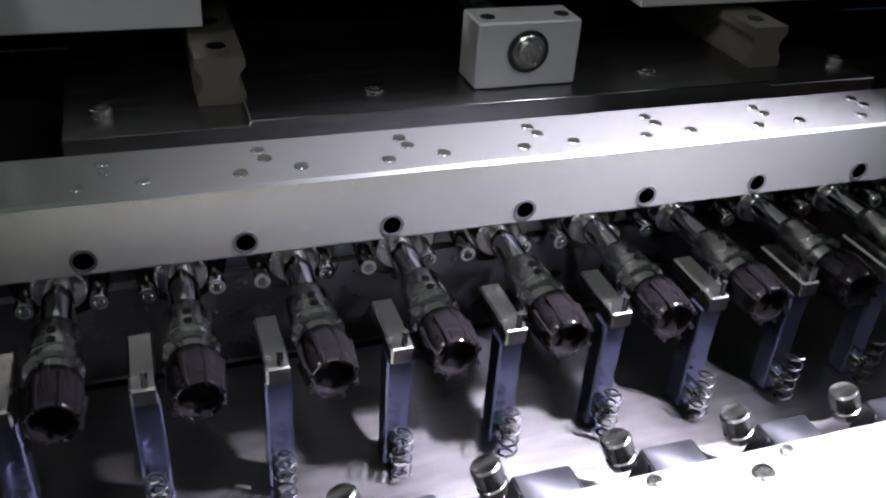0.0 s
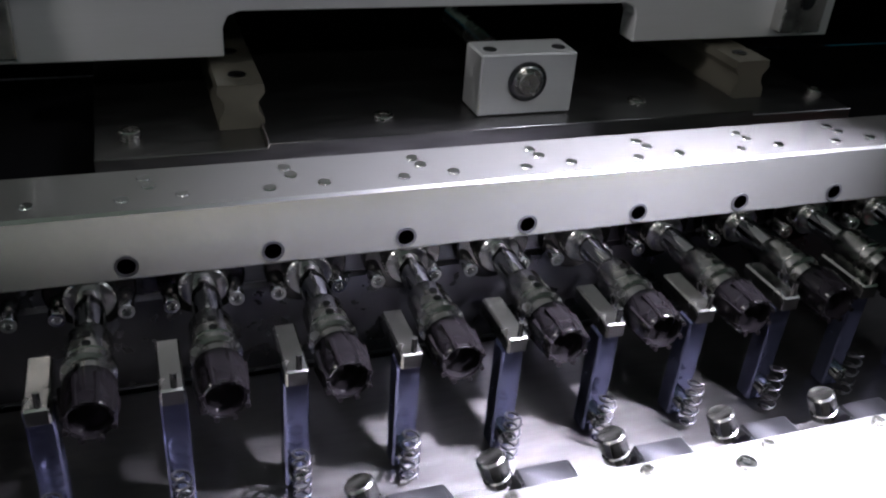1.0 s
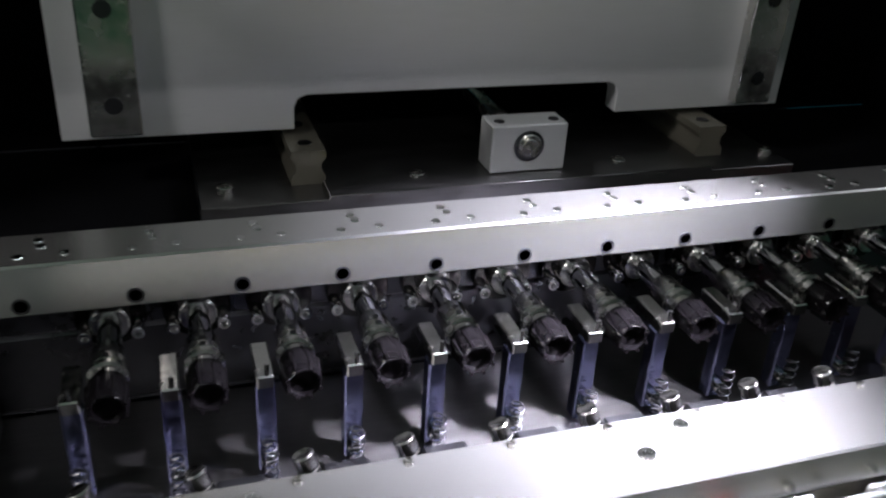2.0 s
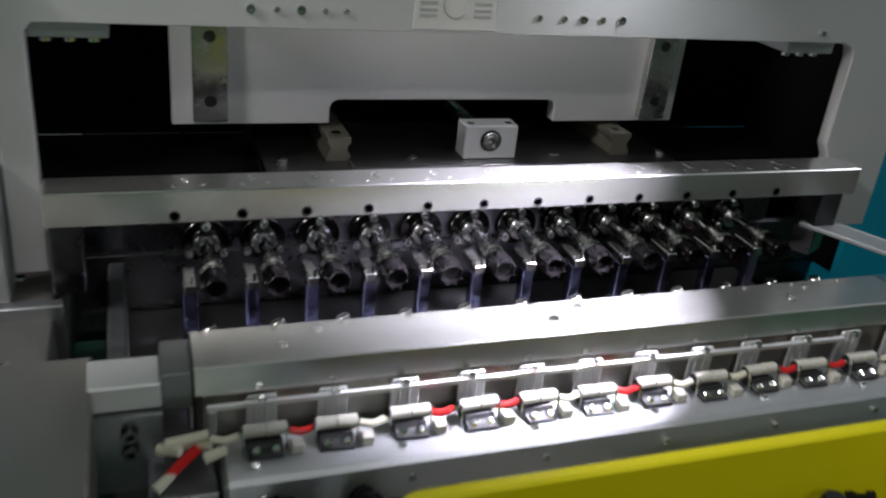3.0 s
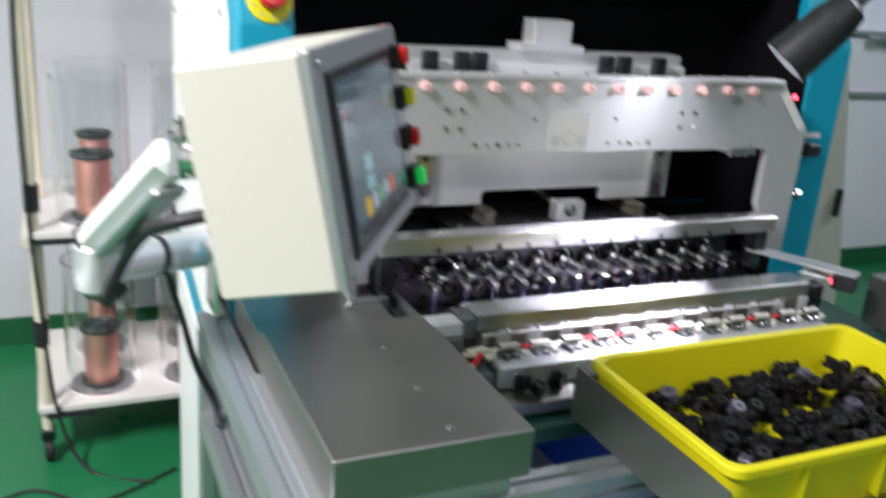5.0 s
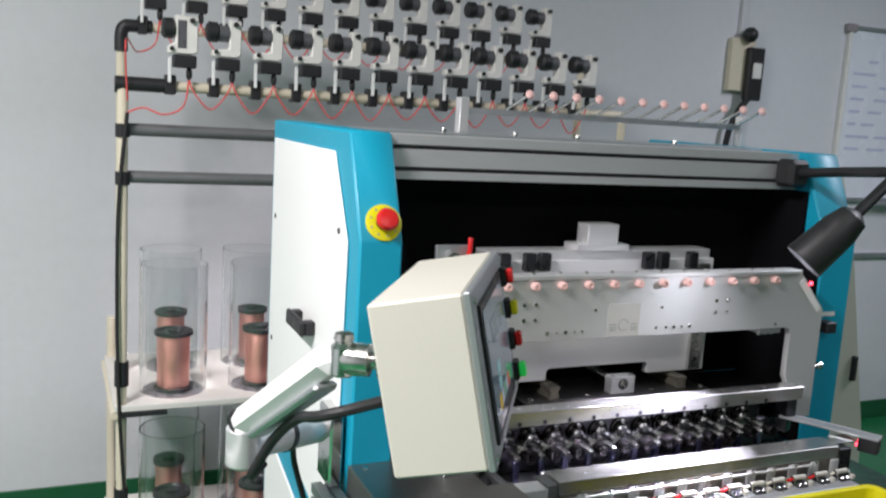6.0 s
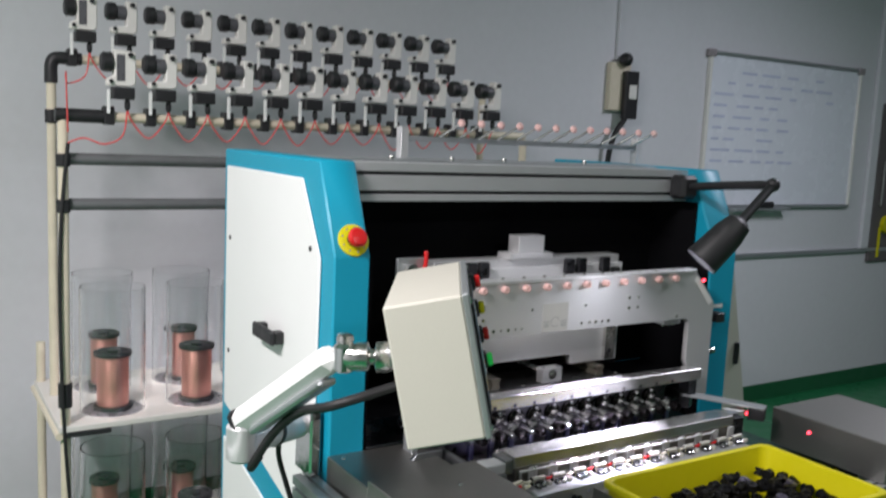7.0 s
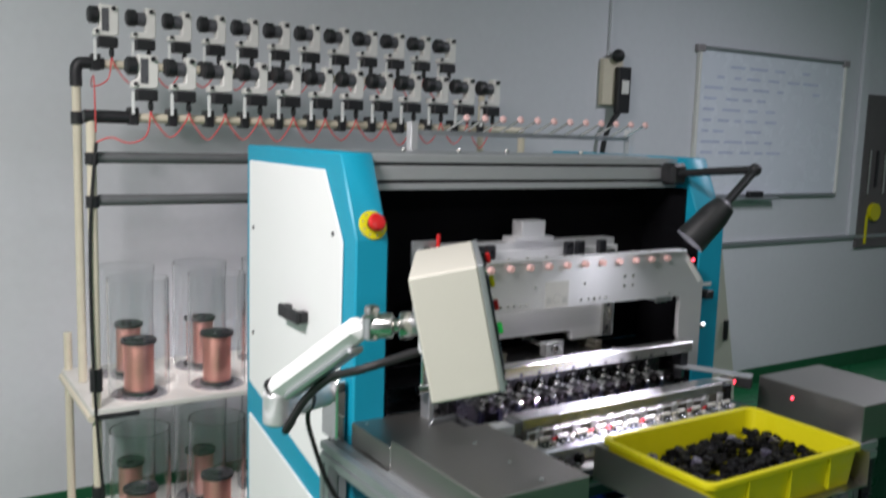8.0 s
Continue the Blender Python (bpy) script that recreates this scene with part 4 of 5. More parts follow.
for cx_, cy_, sx_, sy_, mm in ((0.112, -0.140, 0.030, 0.015, "tile_cyan"), (0.112, -0.120, 0.030, 0.016, "tile_cyan"), (0.118, -0.160, 0.018, 0.016, "tile_white"), (0.193, -0.160, 0.020, 0.017, "tile_red"), (0.090, -0.160, 0.022, 0.018, "tile_yellow"), (0.143, -0.159, 0.020, 0.016, "tile_green"), (0.168, -0.159, 0.018, 0.015, "tile_white"), (0.1525, -0.179, 0.215, 0.014, "tile_dark"), (0.15, -0.07, 0.12, 0.03, "tile_pale")):
    part("tile", box(B(), cx_ - sx_ / 2, cx_ + sx_ / 2, cy_ - sy_ / 2, cy_ + sy_ / 2, 0.0052, 0.0055, 0, m=PM), mm, sc_)
for k, (mm, lab) in enumerate((("red", "red push button"), ("yellow", "yellow push button"), ("red", "red push button"), ("green_btn", "green lit push button"))):
    yy = -0.035 - k * 0.048
    b = part("button", box(B(), 0.289, 0.317, yy - 0.014, yy + 0.014, 0.0003, 0.010, 0.002, m=PM), "black", t, lab)
    part("cap", box(B(), 0.293, 0.313, yy - 0.010, yy + 0.010, 0.0102, 0.020, 0.002, m=PM), mm, b)
for cx_, cy_ in ((0.012, -0.012), (0.012, -H_ + 0.012), (W_ - 0.012, -0.012), (W_ - 0.012, -H_ + 0.012)):
    p = PM @ Vector((cx_, cy_, 0))
    part("corner_screw", cap_screw(B(), p, n_, 0.005, 0.003), "chrome", t)
# swing arm
t = thing("swing_arm", (-0.61, 0.14, 0.9), "white articulated swing arm carrying the control panel", "monitor arm")
back = PM @ Vector((W_ * 0.55, -H_ * 0.55, -D_))
part("wall_plate", box(B(), -0.640, -0.6145, 0.10, 0.18, 0.82, 0.965, 0.004), "chrome", t)
A0, A1 = Vector((-0.655, 0.135, 0.930)), Vector((-0.815, 0.02, 0.955))
A2 = back - n_ * 0.100 + Vector((0, 0, -0.01))
part("lower_link", cyl(B(), A0, A1, 0.030, 0.028, 24), "alu_plate", t)
part("link_band", cyl(B(), A0 + (A1 - A0) * 0.45, A0 + (A1 - A0) * 0.50, 0.0312, seg=24), "black", t)
part("lower_joint", lathe(B(), A1 - Vector((0, 0, 0.038)), (0, 0, 1), [(0.022, 0), (0.029, 0.006), (0.029, 0.066), (0.022, 0.075)], 24), "alu_plate", t)
up = (A2 - A1).normalized()
s_ = up.cross(Vector((0, 0, 1))).normalized()
w_ = s_.cross(up)
LM = Matrix(((up.x, s_.x, w_.x, A1.x), (up.y, s_.y, w_.y, A1.y), (up.z, s_.z, w_.z, A1.z + 0.035), (0, 0, 0, 1)))
ln = (A2 - A1).length
part("upper_link", box(B(), -0.02, ln * 0.93, -0.025, 0.025, -0.020, 0.026, 0.016, m=LM), "white_paint", t, "white upper arm cover")
part("under_cover", box(B(), 0.03, ln * 0.80, -0.021, 0.021, -0.034, -0.0205, 0.005, m=LM), "anod", t)
part("seam", box(B(), 0.0, 0.006, -0.0256, 0.0256, -0.0206, 0.0266, 0.009, m=LM), "black", t)
part("head_joint", lathe(B(), A2 + Vector((0, 0, 0.0)), (0, 0, 1), [(0.014, 0), (0.019, 0.004), (0.019, 0.042), (0.012, 0.05)], 20), "chrome", t)
J0, J1 = A2 + Vector((0, 0, 0.025)), back - n_ * 0.012
jd = (J1 - J0)
part("tilt_joint", lathe(B(), J0, jd, [(0.020, 0), (0.024, 0.008), (0.024, jd.length * 0.45), (0.013, jd.length * 0.5), (0.013, jd.length * 0.58), (0.026, jd.length * 0.62), (0.026, jd.length * 0.85), (0.018, jd.length)], 20), "steel", t)
part("joint_cap", lathe(B(), A2 + Vector((0, 0, 0.05)), (0, 0, 1), [(0.012, 0), (0.015, 0.003), (0.013, 0.012), (0.006, 0.015)], 18), "steel", t)
part("mount_plate", box(B(), W_ * 0.55 - 0.04, W_ * 0.55 + 0.04, -H_ * 0.55 - 0.04, -H_ * 0.55 + 0.04, -D_ - 0.0125, -D_ - 0.0002, 0.002, m=PM), "anod", t)
part("cable_sleeve", tube(B(), [back - n_ * 0.01 + Vector((0, 0, -0.05)), A2 + Vector((-0.03, -0.02, -0.05)), A1 + (A2 - A1) * 0.6 + Vector((0, 0, -0.02)), A1 + (A2 - A1) * 0.25 + Vector((0.01, -0.012, -0.015)), A1 + Vector((0.01, -0.025, -0.045)), A1 + Vector((0.035, 0.0, -0.036))], 0.0085, 10, 5), "rubber", t, "black corrugated cable sleeve along the arm")
part("cable", tube(B(), [A0 + (A1 - A0) * 0.35 + Vector((0, 0, -0.026)), (-0.702, 0.115, 0.872), (-0.688, 0.112, 0.82), (-0.672, 0.085, 0.75), (-0.648, 0.060, 0.695), (-0.645, 0.030, 0.6675)], 0.0055, 10, 5), "rubber", t, "thin black cable below the arm")

# ---- desk lamp ----
t = thing("desk_lamp", (0.46, 0.17, 1.42), "black jointed work lamp clamped to the beam", "work lamp")
K0, K1 = Vector((0.455, 0.165, 1.432)), Vector((0.425, -0.15, 1.458))
part("clamp", box(B(), 0.425, 0.485, 0.128, 0.1845, 1.398, 1.462, 0.010), "black", t)
part("arm", tube(B(), [K0 + Vector((0, -0.03, 0)), (K0 + K1) / 2, K1], 0.011, 12, 2), "black", t)
part("elbow", ball(B(), K1, 0.017), "black", t)
hd, tip = Vector((0.280, -0.180, 1.371)), Vector((0.213, -0.140, 1.282))
part("arm", tube(B(), [K1, (K1 + hd) / 2, hd], 0.011, 12, 2), "black", t)
ax = (tip - hd).normalized()
part("shade", lathe(B(), hd - ax * 0.012, ax, [(0.012, 0), (0.028, 0.010), (0.036, 0.045), (0.041, 0.133), (0.0395, 0.134), (0.034, 0.05), (0.010, 0.03)], 24), "black", t, "black conical lamp shade")
part("led_face", cyl(B(), hd + ax * 0.070, hd + ax * 0.076, 0.030, seg=20), "lamp_glow", t, "bright white LED face")
# ---- wire guide comb on top of the beam ----
t = thing("guide_comb", (0.15, 0.35, 1.475), "silver comb of slanted rods with pink eyelets", "wire comb")
part("cross_bar", box(B(), -0.262, 0.566, 0.440, 0.458, 1.520, 1.534, 0.001), "anod", t)
for xx in (-0.255, 0.556):
    part("comb_post", box(B(), xx - 0.011, xx + 0.011, 0.436, 0.462, 1.4775, 1.556, 0.001), "alu_plate", t)
part("base_rail", box(B(), -0.522, 0.495, 0.30, 0.47, 1.466, 1.4770, 0.001), "anod", t)
for i in range(12):
    xx = -0.150 + i * 0.062
    k = part("rod", cyl(B(), (xx, 0.450, 1.530), (xx + 0.030, 0.395, 1.568), 0.0035, seg=10), "steel", t)
    part("eyelet", lathe(B(), (xx + 0.030, 0.395, 1.566), (0.4, -0.7, 0.6), [(0.004, 0), (0.010, 0.003), (0.011, 0.011), (0.006, 0.016)], 14), "pink", k, "pink ceramic eyelet")
for xx in (-0.35, -0.18, -0.02, 0.25):
    part("rail_screw", cap_screw(B(), (xx, 0.33, 1.477), (0, 0, 1), 0.006, 0.010), "steel", t)

# ---- extra detail on the gantry top ----
t = thing("valve_row", (0.0, 0.22, 1.245), "row of small dark cylinders on the carriage", "cylinder row")
for i in range(6):
    xx = (-0.26, -0.20, -0.165, 0.10, 0.14, 0.22)[i]
    part("cylinder", box(B(), xx - 0.014, xx + 0.014, 0.180, 0.1975, 1.205, 1.243, 0.003), "dark_steel", t)
t = thing("left_sensor_plate", (-0.42, 0.1, 1.22), "small grey plate with a red cable behind the frame", "sensor plate")
part("plate", box(B(), -0.450, -0.380, 0.10, 0.110, 1.2175, 1.275, 0.001), "anod", t)
part("boss", cyl(B(), (-0.42, 0.0995, 1.25), (-0.42, 0.085, 1.25), 0.014, seg=16), "steel", t)
part("cable", tube(B(), [(-0.395, 0.098, 1.23), (-0.388, 0.09, 1.26), (-0.384, 0.095, 1.29)], 0.005, 8, 4), "red", t)
t = thing("air_cylinder", (-0.46, 0.03, 0.92), "white pneumatic cylinder beside the front frame", "air cylinder")
part("barrel", lathe(B(), (-0.462, 0.020, 1.03), (0, 0, 1), [(0.010, 0), (0.013, 0.004), (0.013, 0.045), (0.009, 0.05), (0.009, 0.075), (0.014, 0.08), (0.014, 0.14)], 18), "white_paint", t)
part("rod", cyl(B(), (-0.462, 0.020, 0.945), (-0.462, 0.020, 1.03), 0.006, seg=14), "chrome", t)
part("rod_eye", cyl(B(), (-0.475, 0.020, 0.945), (-0.449, 0.020, 0.945), 0.011, seg=18), "chrome", t)
part("bracket", box(B(), -0.448, -0.434, 0.012, 0.05, 0.87, 0.985, 0.001), "anod", t)
part("mount", box(B(), -0.475, -0.433, 0.03, 0.055, 1.10, 1.16, 0.002), "anod", t)
for sx, lab in ((-1, 0), (1, 0)):
    t = thing("hanging_bracket", (sx * 0.35, 0.08, 1.07), "grey bracket with screws under the frame's top", "bracket")
    xc = -0.375 if sx < 0 else 0.345
    part("plate", box(B(), xc - 0.03, xc + 0.03, 0.0555, 0.11, 1.082, 1.097, 0.001), "anod", t)
    for dx in (-0.018, 0.0, 0.018):
        part("screw", cap_screw(B(), (xc + dx, 0.07, 1.082), (0, 0, -1), 0.0045, 0.006), "chrome", t)

# ---- wire rack ----
place = FAR
RX, RY, RB = -0.955, 1.10, 1.40
t = thing("wire_rack", (RX, RY, 0), "cream pipe rack with shelves behind the machine", "rack")
for xx in (RX, 0.62):
    part("post", cyl(B(), (xx, RY, 0.10), (xx, RY, 1.535), 0.014, seg=16), "cream", t)
    part("post", cyl(B(), (xx + 0.015, RB, 0.67), (xx + 0.015, RB, 1.70), 0.014, seg=16), "cream", t)
    part("post", cyl(B(), (xx, 1.58, 0.10), (xx, 1.58, 0.80), 0.014, seg=16), "cream", t)
    for yy in (RY, 1.58):
        w = part("caster", lathe(B(), (xx - 0.012, yy, 0.035), (1, 0, 0), [(0.025, 0), (0.034, 0.004), (0.034, 0.020), (0.025, 0.024)], 18), "rubber", t, "black caster wheel")
        part("fork", box(B(), xx - 0.018, xx + 0.018, yy - 0.018, yy + 0.018, 0.068, 0.10, 0.003), "dark_steel", t)
part("cross_pipe", cyl(B(), (RX + 0.06, RY, 1.545), (0.62, RY, 1.545), 0.014, seg=16), "cream", t)
part("cross_pipe", cyl(B(), (RX + 0.04, RB, 1.715), (0.62, RB, 1.715), 0.014, seg=16), "cream", t)
part("pipe_elbow", tube(B(), [(RX + 0.015, RB, 1.64), (RX + 0.015, RB, 1.69), (RX + 0.023, RB, 1.71), (RX + 0.04, RB, 1.715), (RX + 0.10, RB, 1.715)], 0.019, 14, 4), "black", t, "black plastic pipe elbow")
part("pipe_joint", cyl(B(), (RX - 0.02, RY, 1.545), (RX + 0.11, RY, 1.545), 0.019, seg=16), "black", t, "black plastic pipe joint")
part("pipe_joint", cyl(B(), (RX + 0.015, RB, 1.52), (RX + 0.015, RB, 1.56), 0.019, seg=16), "black", t, "black plastic pipe joint")
for zz in (0.72, 0.35):
    part("pipe_joint", cyl(B(), (RX, RY, zz), (RX, RY, zz + 0.07), 0.019, seg=16), "black", t, "black plastic pipe joint")
for zz in (1.405, 1.278):
    part("cross_tube", cyl(B(), (RX + 0.01, RY + 0.02, zz + 0.02), (0.62, RY + 0.02, zz + 0.02), 0.017, seg=16), "grey_tube", t, "grey metal cross tube")
    part("pipe_joint", cyl(B(), (RX, RY, zz), (RX, RY, zz + 0.035), 0.019, seg=16), "black", t, "black plastic pipe joint")
for zz in (0.155, 0.650):
    part("shelf", box(B(), RX - 0.02, 0.64, 1.075, 1.60, zz, zz + 0.018, 0.002), "shelf", t, "pale shelf board")
    part("shelf_bracket", box(B(), RX + 0.0, RX + 0.12, 1.07, 1.085, zz - 0.014, zz - 0.0005, 0.001), "black", t)
part("side_tube", tube(B(), [(RX - 0.018, 1.08, 0.64), (RX - 0.018, 1.60, 0.64)], 0.012, 10, 1), "cream", t)


def jar_with_spool(x_, y_, z_):
    t = thing("wire_spool", (x_, y_, z_), "copper wire spool with black flanges inside a clear jar", "wire spool", "copper wire spools")
    f = lambda h: (x_, y_, z_ + h)
    part("winding", lathe(B(), f(0.014), (0, 0, 1), [(0.045, 0), (0.046, 0.004), (0.046, 0.148), (0.045, 0.152)], 28), "copper", t)
    part("flange", lathe(B(), f(0.001), (0, 0, 1), [(0.053, 0), (0.055, 0.002), (0.055, 0.012), (0.048, 0.013)], 28), "black", t)
    part("flange", lathe(B(), f(0.166), (0, 0, 1), [(0.048, 0), (0.055, 0.001), (0.055, 0.012), (0.044, 0.014), (0.040, 0.008), (0.018, 0.008), (0.018, 0.016), (0.008, 0.016)], 28), "black", t)
    j = thing("clear_jar", (x_, y_, z_), "clear acrylic cylinder standing round a wire spool", "clear jar", "clear jars")
    b = B()
    lathe(b, f(0.0), (0, 0, 1), [(0.0905, 0.0), (0.0945, 0.0), (0.0945, 0.375), (0.0905, 0.375)], 40)
    b.faces.ensure_lookup_table()
    bmesh.ops.delete(b, geom=[f_ for f_ in b.faces if len(f_.verts) > 4], context="FACES_ONLY")
    b.verts.ensure_lookup_table()
    n = 40
    for k in range(n):
        b.faces.new((b.verts[k], b.verts[3 * n + k], b.verts[3 * n + (k + 1) % n], b.verts[(k + 1) % n]))
    bmesh.ops.recalc_face_normals(b, faces=b.faces)
    w = part("tube", b, "acrylic", j)
    w.visible_shadow = False
    part("base_ring", lathe(B(), f(-0.0005), (0, 0, 1), [(0.088, 0), (0.088, 0.001)], 36), "smoke", j, "dark base disc")
    return t


for zz, h in ((0.6685, 0), (0.1735, 0)):
    for k in range(5):
        jar_with_spool(-0.805 + k * 0.255, 1.20, zz)
        jar_with_spool(-0.785 + k * 0.255, 1.455, zz)


# ---- wire tensioners ----
def tensioner(x_, y_, zp, first):
    """zp: height of the pipe that it is clamped to."""
    t = thing("wire_tensioner", (x_, y_, zp), "white wire tensioner with a black felt wheel", "wire tensioner", "wire tensioners")
    P = lambda dx, dz: (x_ + dx, y_ - 0.03, zp + dz)
    part("pipe_clamp", box(B(), x_ - 0.045, x_ - 0.018, y_ - 0.024, y_ + 0.024, zp - 0.022, zp + 0.030, 0.003), "black", t)
    part("stem", box(B(), x_ - 0.040, x_ - 0.032, y_ - 0.035, y_ - 0.024, zp + 0.010, zp + 0.075, 0.001), "white_paint", t)
    part("motor", box(B(), x_ - 0.028, x_ + 0.030, y_ - 0.055, y_ - 0.005, zp + 0.050, zp + 0.083, 0.003), "black", t, "black motor block")
    if first:
        h = part("housing", prism(B(), [(x_ - 0.042, zp + 0.085), (x_ - 0.042, zp + 0.105), (x_ - 0.024, zp + 0.115), (x_ - 0.024, zp + 0.185), (x_ + 0.034, zp + 0.182), (x_ + 0.034, zp + 0.092), (x_ + 0.02, zp + 0.085)], "y", y_ - 0.048, y_ - 0.012, 0.003), "white_plastic", t, "off-white tensioner housing")
        part("window", box(B(), x_ - 0.018, x_ + 0.004, y_ - 0.0492, y_ - 0.0482, zp + 0.100, zp + 0.172, 0), "smoke", h)
    else:
        h = part("housing", prism(B(), [(x_ - 0.042, zp + 0.085), (x_ - 0.042, zp + 0.103), (x_ + 0.002, zp + 0.108), (x_ + 0.002, zp + 0.185), (x_ + 0.034, zp + 0.182), (x_ + 0.034, zp + 0.092), (x_ + 0.02, zp + 0.085)], "y", y_ - 0.048, y_ - 0.012, 0.003), "white_plastic", t, "off-white tensioner housing")
        part("drum", lathe(B(), (x_ - 0.025, y_ - 0.03, zp + 0.148), (1, 0, 0), [(0.022, 0), (0.022, 0.0265)], 18), "smoke", t, "dark grey brake drum")
    part("felt_wheel", lathe(B(), (x_ - 0.025, y_ - 0.03, zp + 0.150), (-1, 0, 0), [(0.018, 0), (0.027, 0.004), (0.027, 0.026), (0.020, 0.032)], 20), "black", t, "black felt wheel")
    part("knob", lathe(B(), (x_ + 0.018, y_ - 0.0485, zp + 0.172), (0, -1, 0), [(0.007, 0), (0.007, 0.010)], 12), "black", t)
    part("small_knob", lathe(B(), (x_ - 0.033, y_ - 0.0485, zp + 0.098), (0, -1, 0), [(0.006, 0), (0.006, 0.006)], 10), "black", t)
    part("plug", lathe(B(), (x_ + 0.014, y_ - 0.03, zp + 0.050), (0, 0, -1), [(0.005, 0), (0.008, 0.006), (0.008, 0.022), (0.004, 0.03)], 12), "black", t, "black hose plug")
    return t


rng = random.Random(3)
for row, (xs, y_, zp, TP) in enumerate(((-0.805, RY, 1.545, 0.1135), (-0.85, RB, 1.715, 0.117))):
    for i in range(12):
        tensioner(xs + i * TP, y_, zp, i == 0)
    t = thing("red_air_tube", (xs, y_ - 0.03, zp), "thin red air tube looping between tensioners", "air tube", "red air tubes")
    for i in range(11):
        xa, xb = xs + i * TP + 0.014, xs + (i + 1) * TP + 0.014
        sag = 0.058 + rng.uniform(-0.006, 0.010)
        part("loop", tube(B(), [(xa, y_ - 0.03, zp + 0.024), (xa + 0.012, y_ - 0.032, zp - 0.01), (xa + TP * 0.5, y_ - 0.034, zp - sag), (xb - 0.012, y_ - 0.032, zp - 0.01), (xb, y_ - 0.03, zp + 0.024)], 0.0022, 6, 4), "red_tube", t)
    part("feed", tube(B(), [(xs + 0.014, y_ - 0.03, zp + 0.024), (xs - 0.0, y_ - 0.035, zp - 0.05), (xs - 0.05, y_ - 0.04, zp - 0.075), (xs - 0.10, RY - 0.03, zp - 0.06), (RX + 0.01, RY - 0.02, 1.47 if row == 0 else 1.50)], 0.0024, 6, 5), "red_tube", t)
t = thing("rack_cable", (RX, 1.08, 0.0), "thin black cable hanging along the rack post", "cable")
part("cable", tube(B(), [(RX + 0.01, RY - 0.02, 1.47), (RX - 0.012, RY - 0.02, 1.2), (RX - 0.012, RY - 0.024, 0.8), (RX + 0.005, RY - 0.028, 0.45), (RX + 0.03, RY - 0.04, 0.15), (RX + 0.10, RY - 0.10, 0.006), (RX + 0.25, RY - 0.2, 0.006)], 0.005, 8, 5), "rubber", t)
t = thing("floor_cable", (-0.95, 0.6, 0.0), "black cables lying loose on the green floor", "cable")
part("cable", tube(B(), [(-0.70, 0.10, 0.02), (-0.78, 0.20, 0.008), (-0.95, 0.35, 0.008), (-1.10, 0.55, 0.008), (-1.02, 0.75, 0.008), (-0.80, 0.70, 0.008), (-0.70, 0.62, 0.008)], 0.006, 8, 6), "rubber", t)
part("cable", tube(B(), [(-0.64, 0.95, 0.006), (-0.85, 0.85, 0.006), (-1.0, 0.95, 0.006), (-1.2, 0.9, 0.006), (-1.5, 1.1, 0.006)], 0.004, 8, 6), "rubber", t)

# ---- wall things ----
t = thing("whiteboard", (3.1, 1.88, 1.2), "whiteboard with faint blue handwriting on the wall", "whiteboard")
part("panel", box(B(), 2.475, 3.825, 1.885, 1.899, 1.215, 2.045, 0.002), "board", t)
for nm, a in (("frame_top", (2.46, 3.84, 2.045, 2.065)), ("frame_bottom", (2.46, 3.84, 1.195, 1.215)), ("frame_side", (2.455, 2.475, 1.195, 2.065)), ("frame_side", (3.825, 3.845, 1.195, 2.065))):
    part(nm, box(B(), a[0], a[1], 1.872, 1.899, a[2], a[3], 0.003), "white_plastic" if nm == "frame_side" else "anod", t)
part("pen_tray", box(B(), 2.70, 3.2, 1.82, 1.872, 1.185, 1.197, 0.003), "anod", t)
part("eraser", box(B(), 2.92, 3.05, 1.83, 1.865, 1.1975, 1.235, 0.006), "black", t, "black board eraser")
for xx in (2.465, 3.835):
    part("corner", box(B(), xx - 0.03, xx + 0.03, 1.868, 1.8985, 2.03, 2.07, 0.004), "corner_grey", t)
rng = random.Random(8)
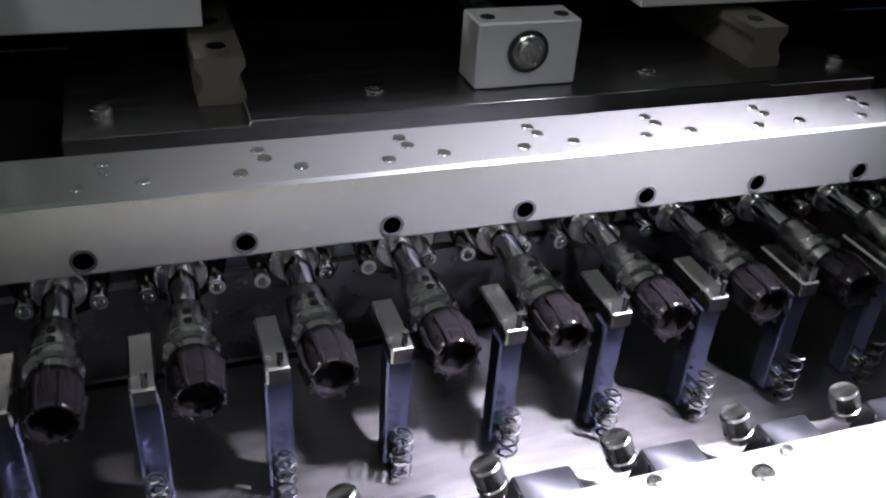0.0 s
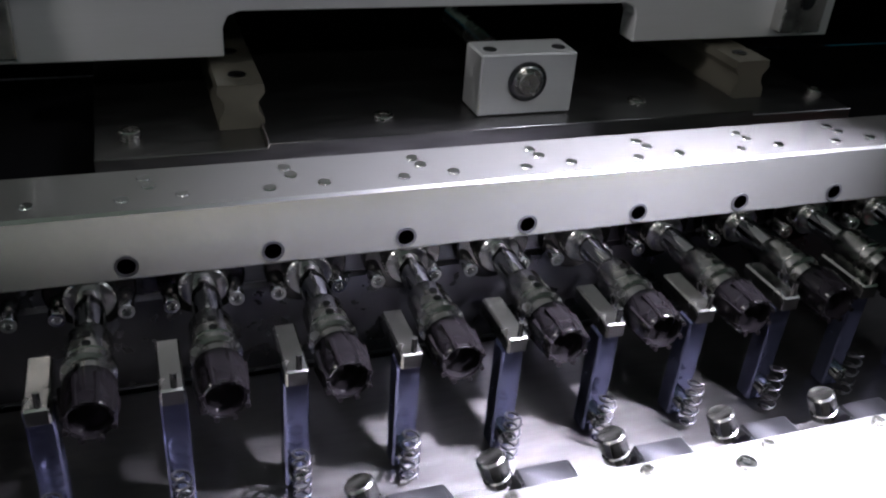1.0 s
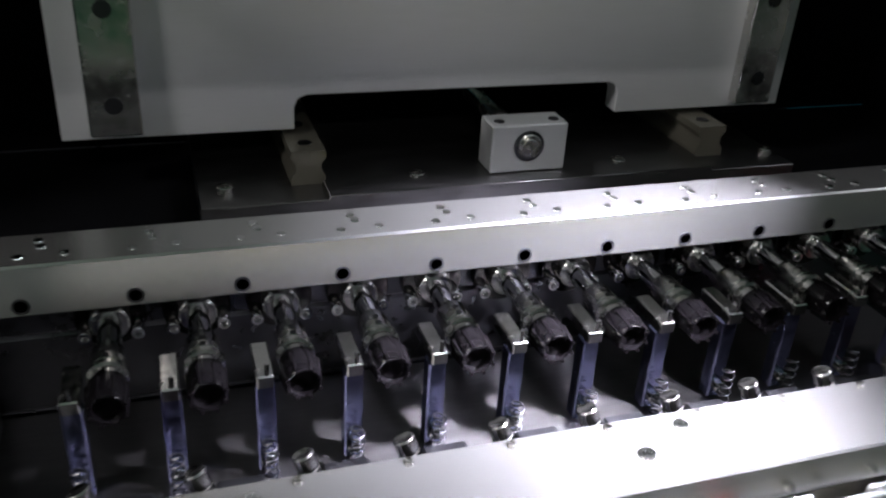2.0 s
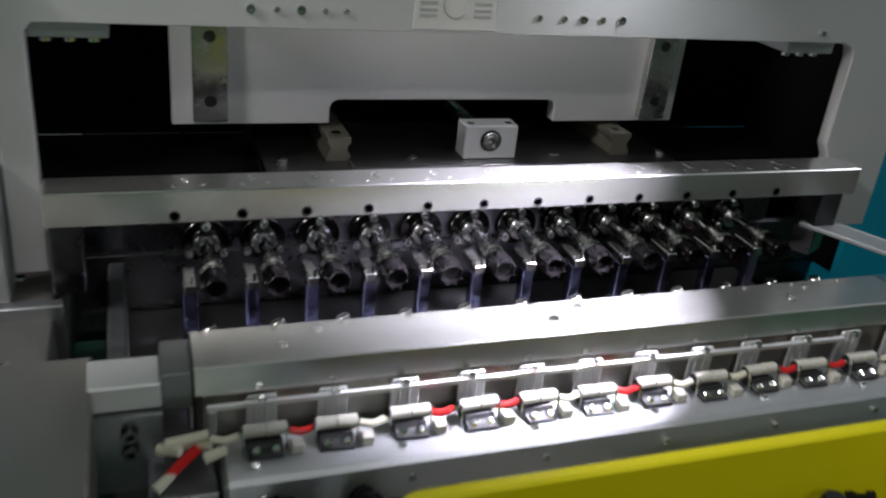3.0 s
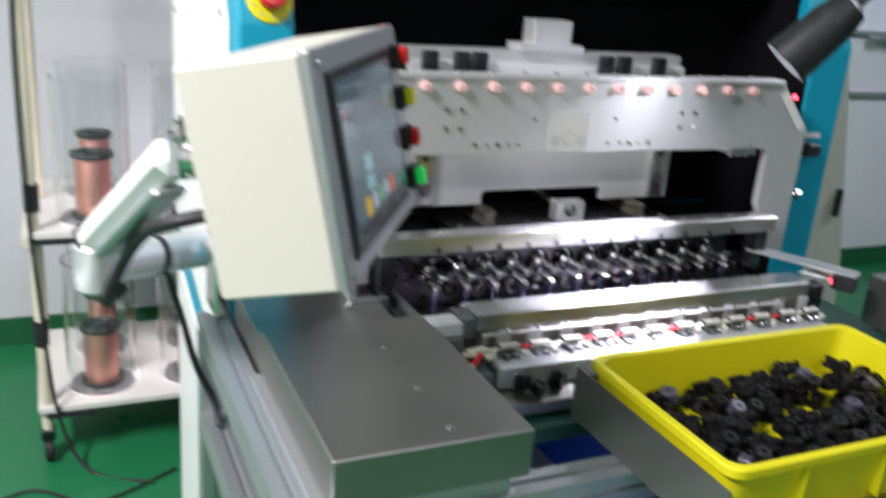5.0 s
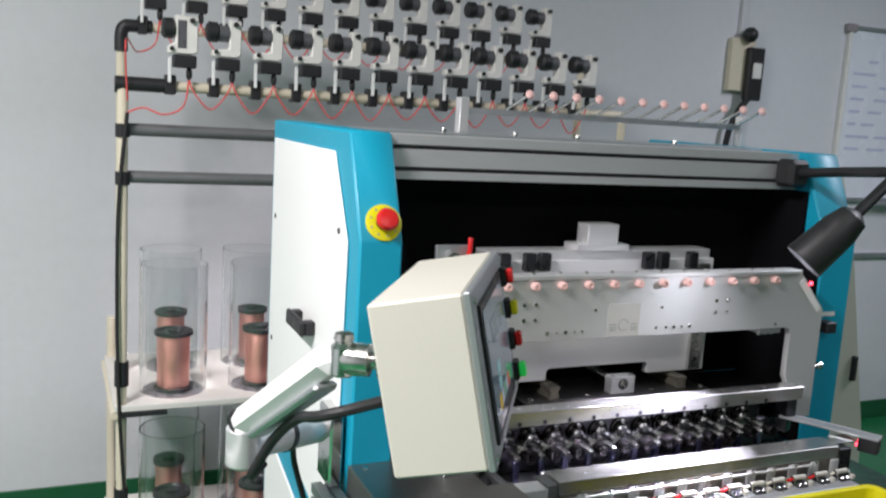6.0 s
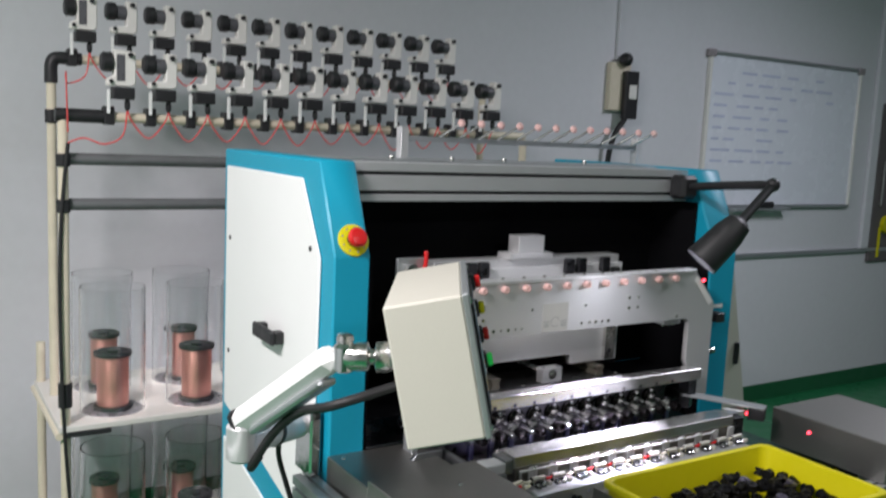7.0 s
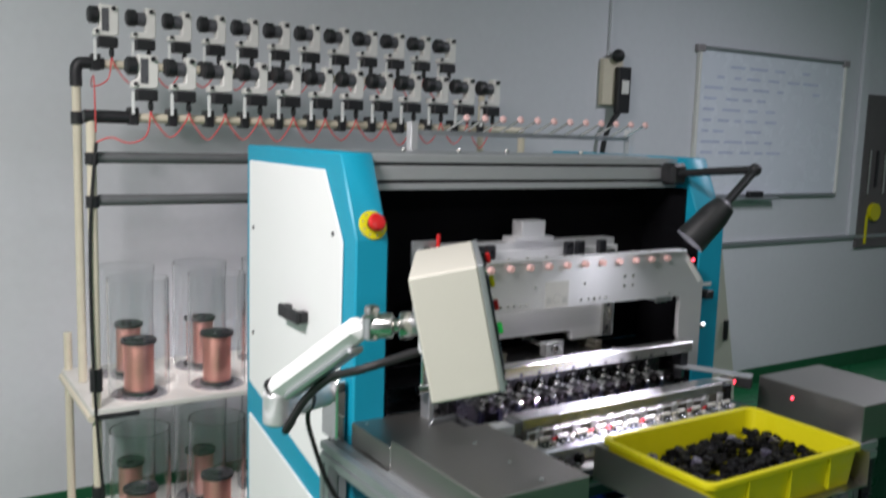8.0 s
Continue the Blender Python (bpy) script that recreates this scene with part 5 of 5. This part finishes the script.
for r_ in range(9):
    z_ = 1.96 - r_ * 0.062
    x_ = 2.52 + (0.10 if r_ < 2 else 0)
    end = 3.6 if r_ < 3 else 3.15
    while x_ < end:
        ww = rng.uniform(0.05, 0.16)
        if rng.random() < 0.72:
            part("ink_stroke", box(B(), x_, x_ + ww, 1.8838, 1.8848, z_ - 0.007, z_ + 0.006, 0), "ink", t)
        x_ += ww + rng.uniform(0.03, 0.09)
t = thing("breaker_box", (1.83, 1.88, 1.65), "small grey breaker box with a black cable", "breaker box")
part("base", box(B(), 1.725, 1.86, 1.862, 1.899, 1.70, 1.94, 0.004), "cream", t)
part("breaker", box(B(), 1.80, 1.89, 1.825, 1.8615, 1.66, 1.90, 0.006), "black", t)
part("switch_face", box(B(), 1.82, 1.87, 1.818, 1.8248, 1.76, 1.83, 0.002), "white_plastic", t)
part("top_knob", ball(B(), (1.80, 1.84, 1.955), 0.035), "black", t)
part("cable", tube(B(), [(1.82, 1.84, 1.66), (1.77, 1.84, 1.60), (1.74, 1.85, 1.50), (1.74, 1.87, 1.30), (1.74, 1.885, 0.95)], 0.014, 10, 4), "rubber", t)
part("conduit", box(B(), 1.775, 1.80, 1.88, 1.8995, 1.955, 2.875, 0.002), "wall", t)
t = thing("tool_board", (4.2, 1.88, 0.82), "dark notice board with tools and a yellow reel", "tool board")
part("panel", box(B(), 4.12, 4.75, 1.878, 1.8995, 0.83, 1.87, 0.003), "tool_grey", t)
part("reel", lathe(B(), (4.27, 1.877, 1.08), (0, -1, 0), [(0.06, 0), (0.06, 0.03), (0.02, 0.03)], 20), "yellow", t)
for k in range(5):
    part("tool", box(B(), 4.17 + k * 0.09, 4.19 + k * 0.09, 1.86, 1.8775, 1.20 + 0.05 * (k % 2), 1.50, 0.004), "black" if k % 2 else "steel", t)
part("strap", box(B(), 4.20, 4.22, 1.866, 1.8775, 0.86, 1.06, 0.002), "yellow", t)
place = NEAR
t = thing("fluorescent_fitting", (-2.0, 0.2, 2.94), "white ceiling fitting over the work area", "ceiling light", "ceiling lights")
part("tray", box(B(), -2.15, -1.85, -0.45, 0.85, 2.94, 2.9995, 0.004), "white_paint", t)
t2 = copy_thing(t, pose(1.4, -2.2, 2.94, 0, 0, 90))
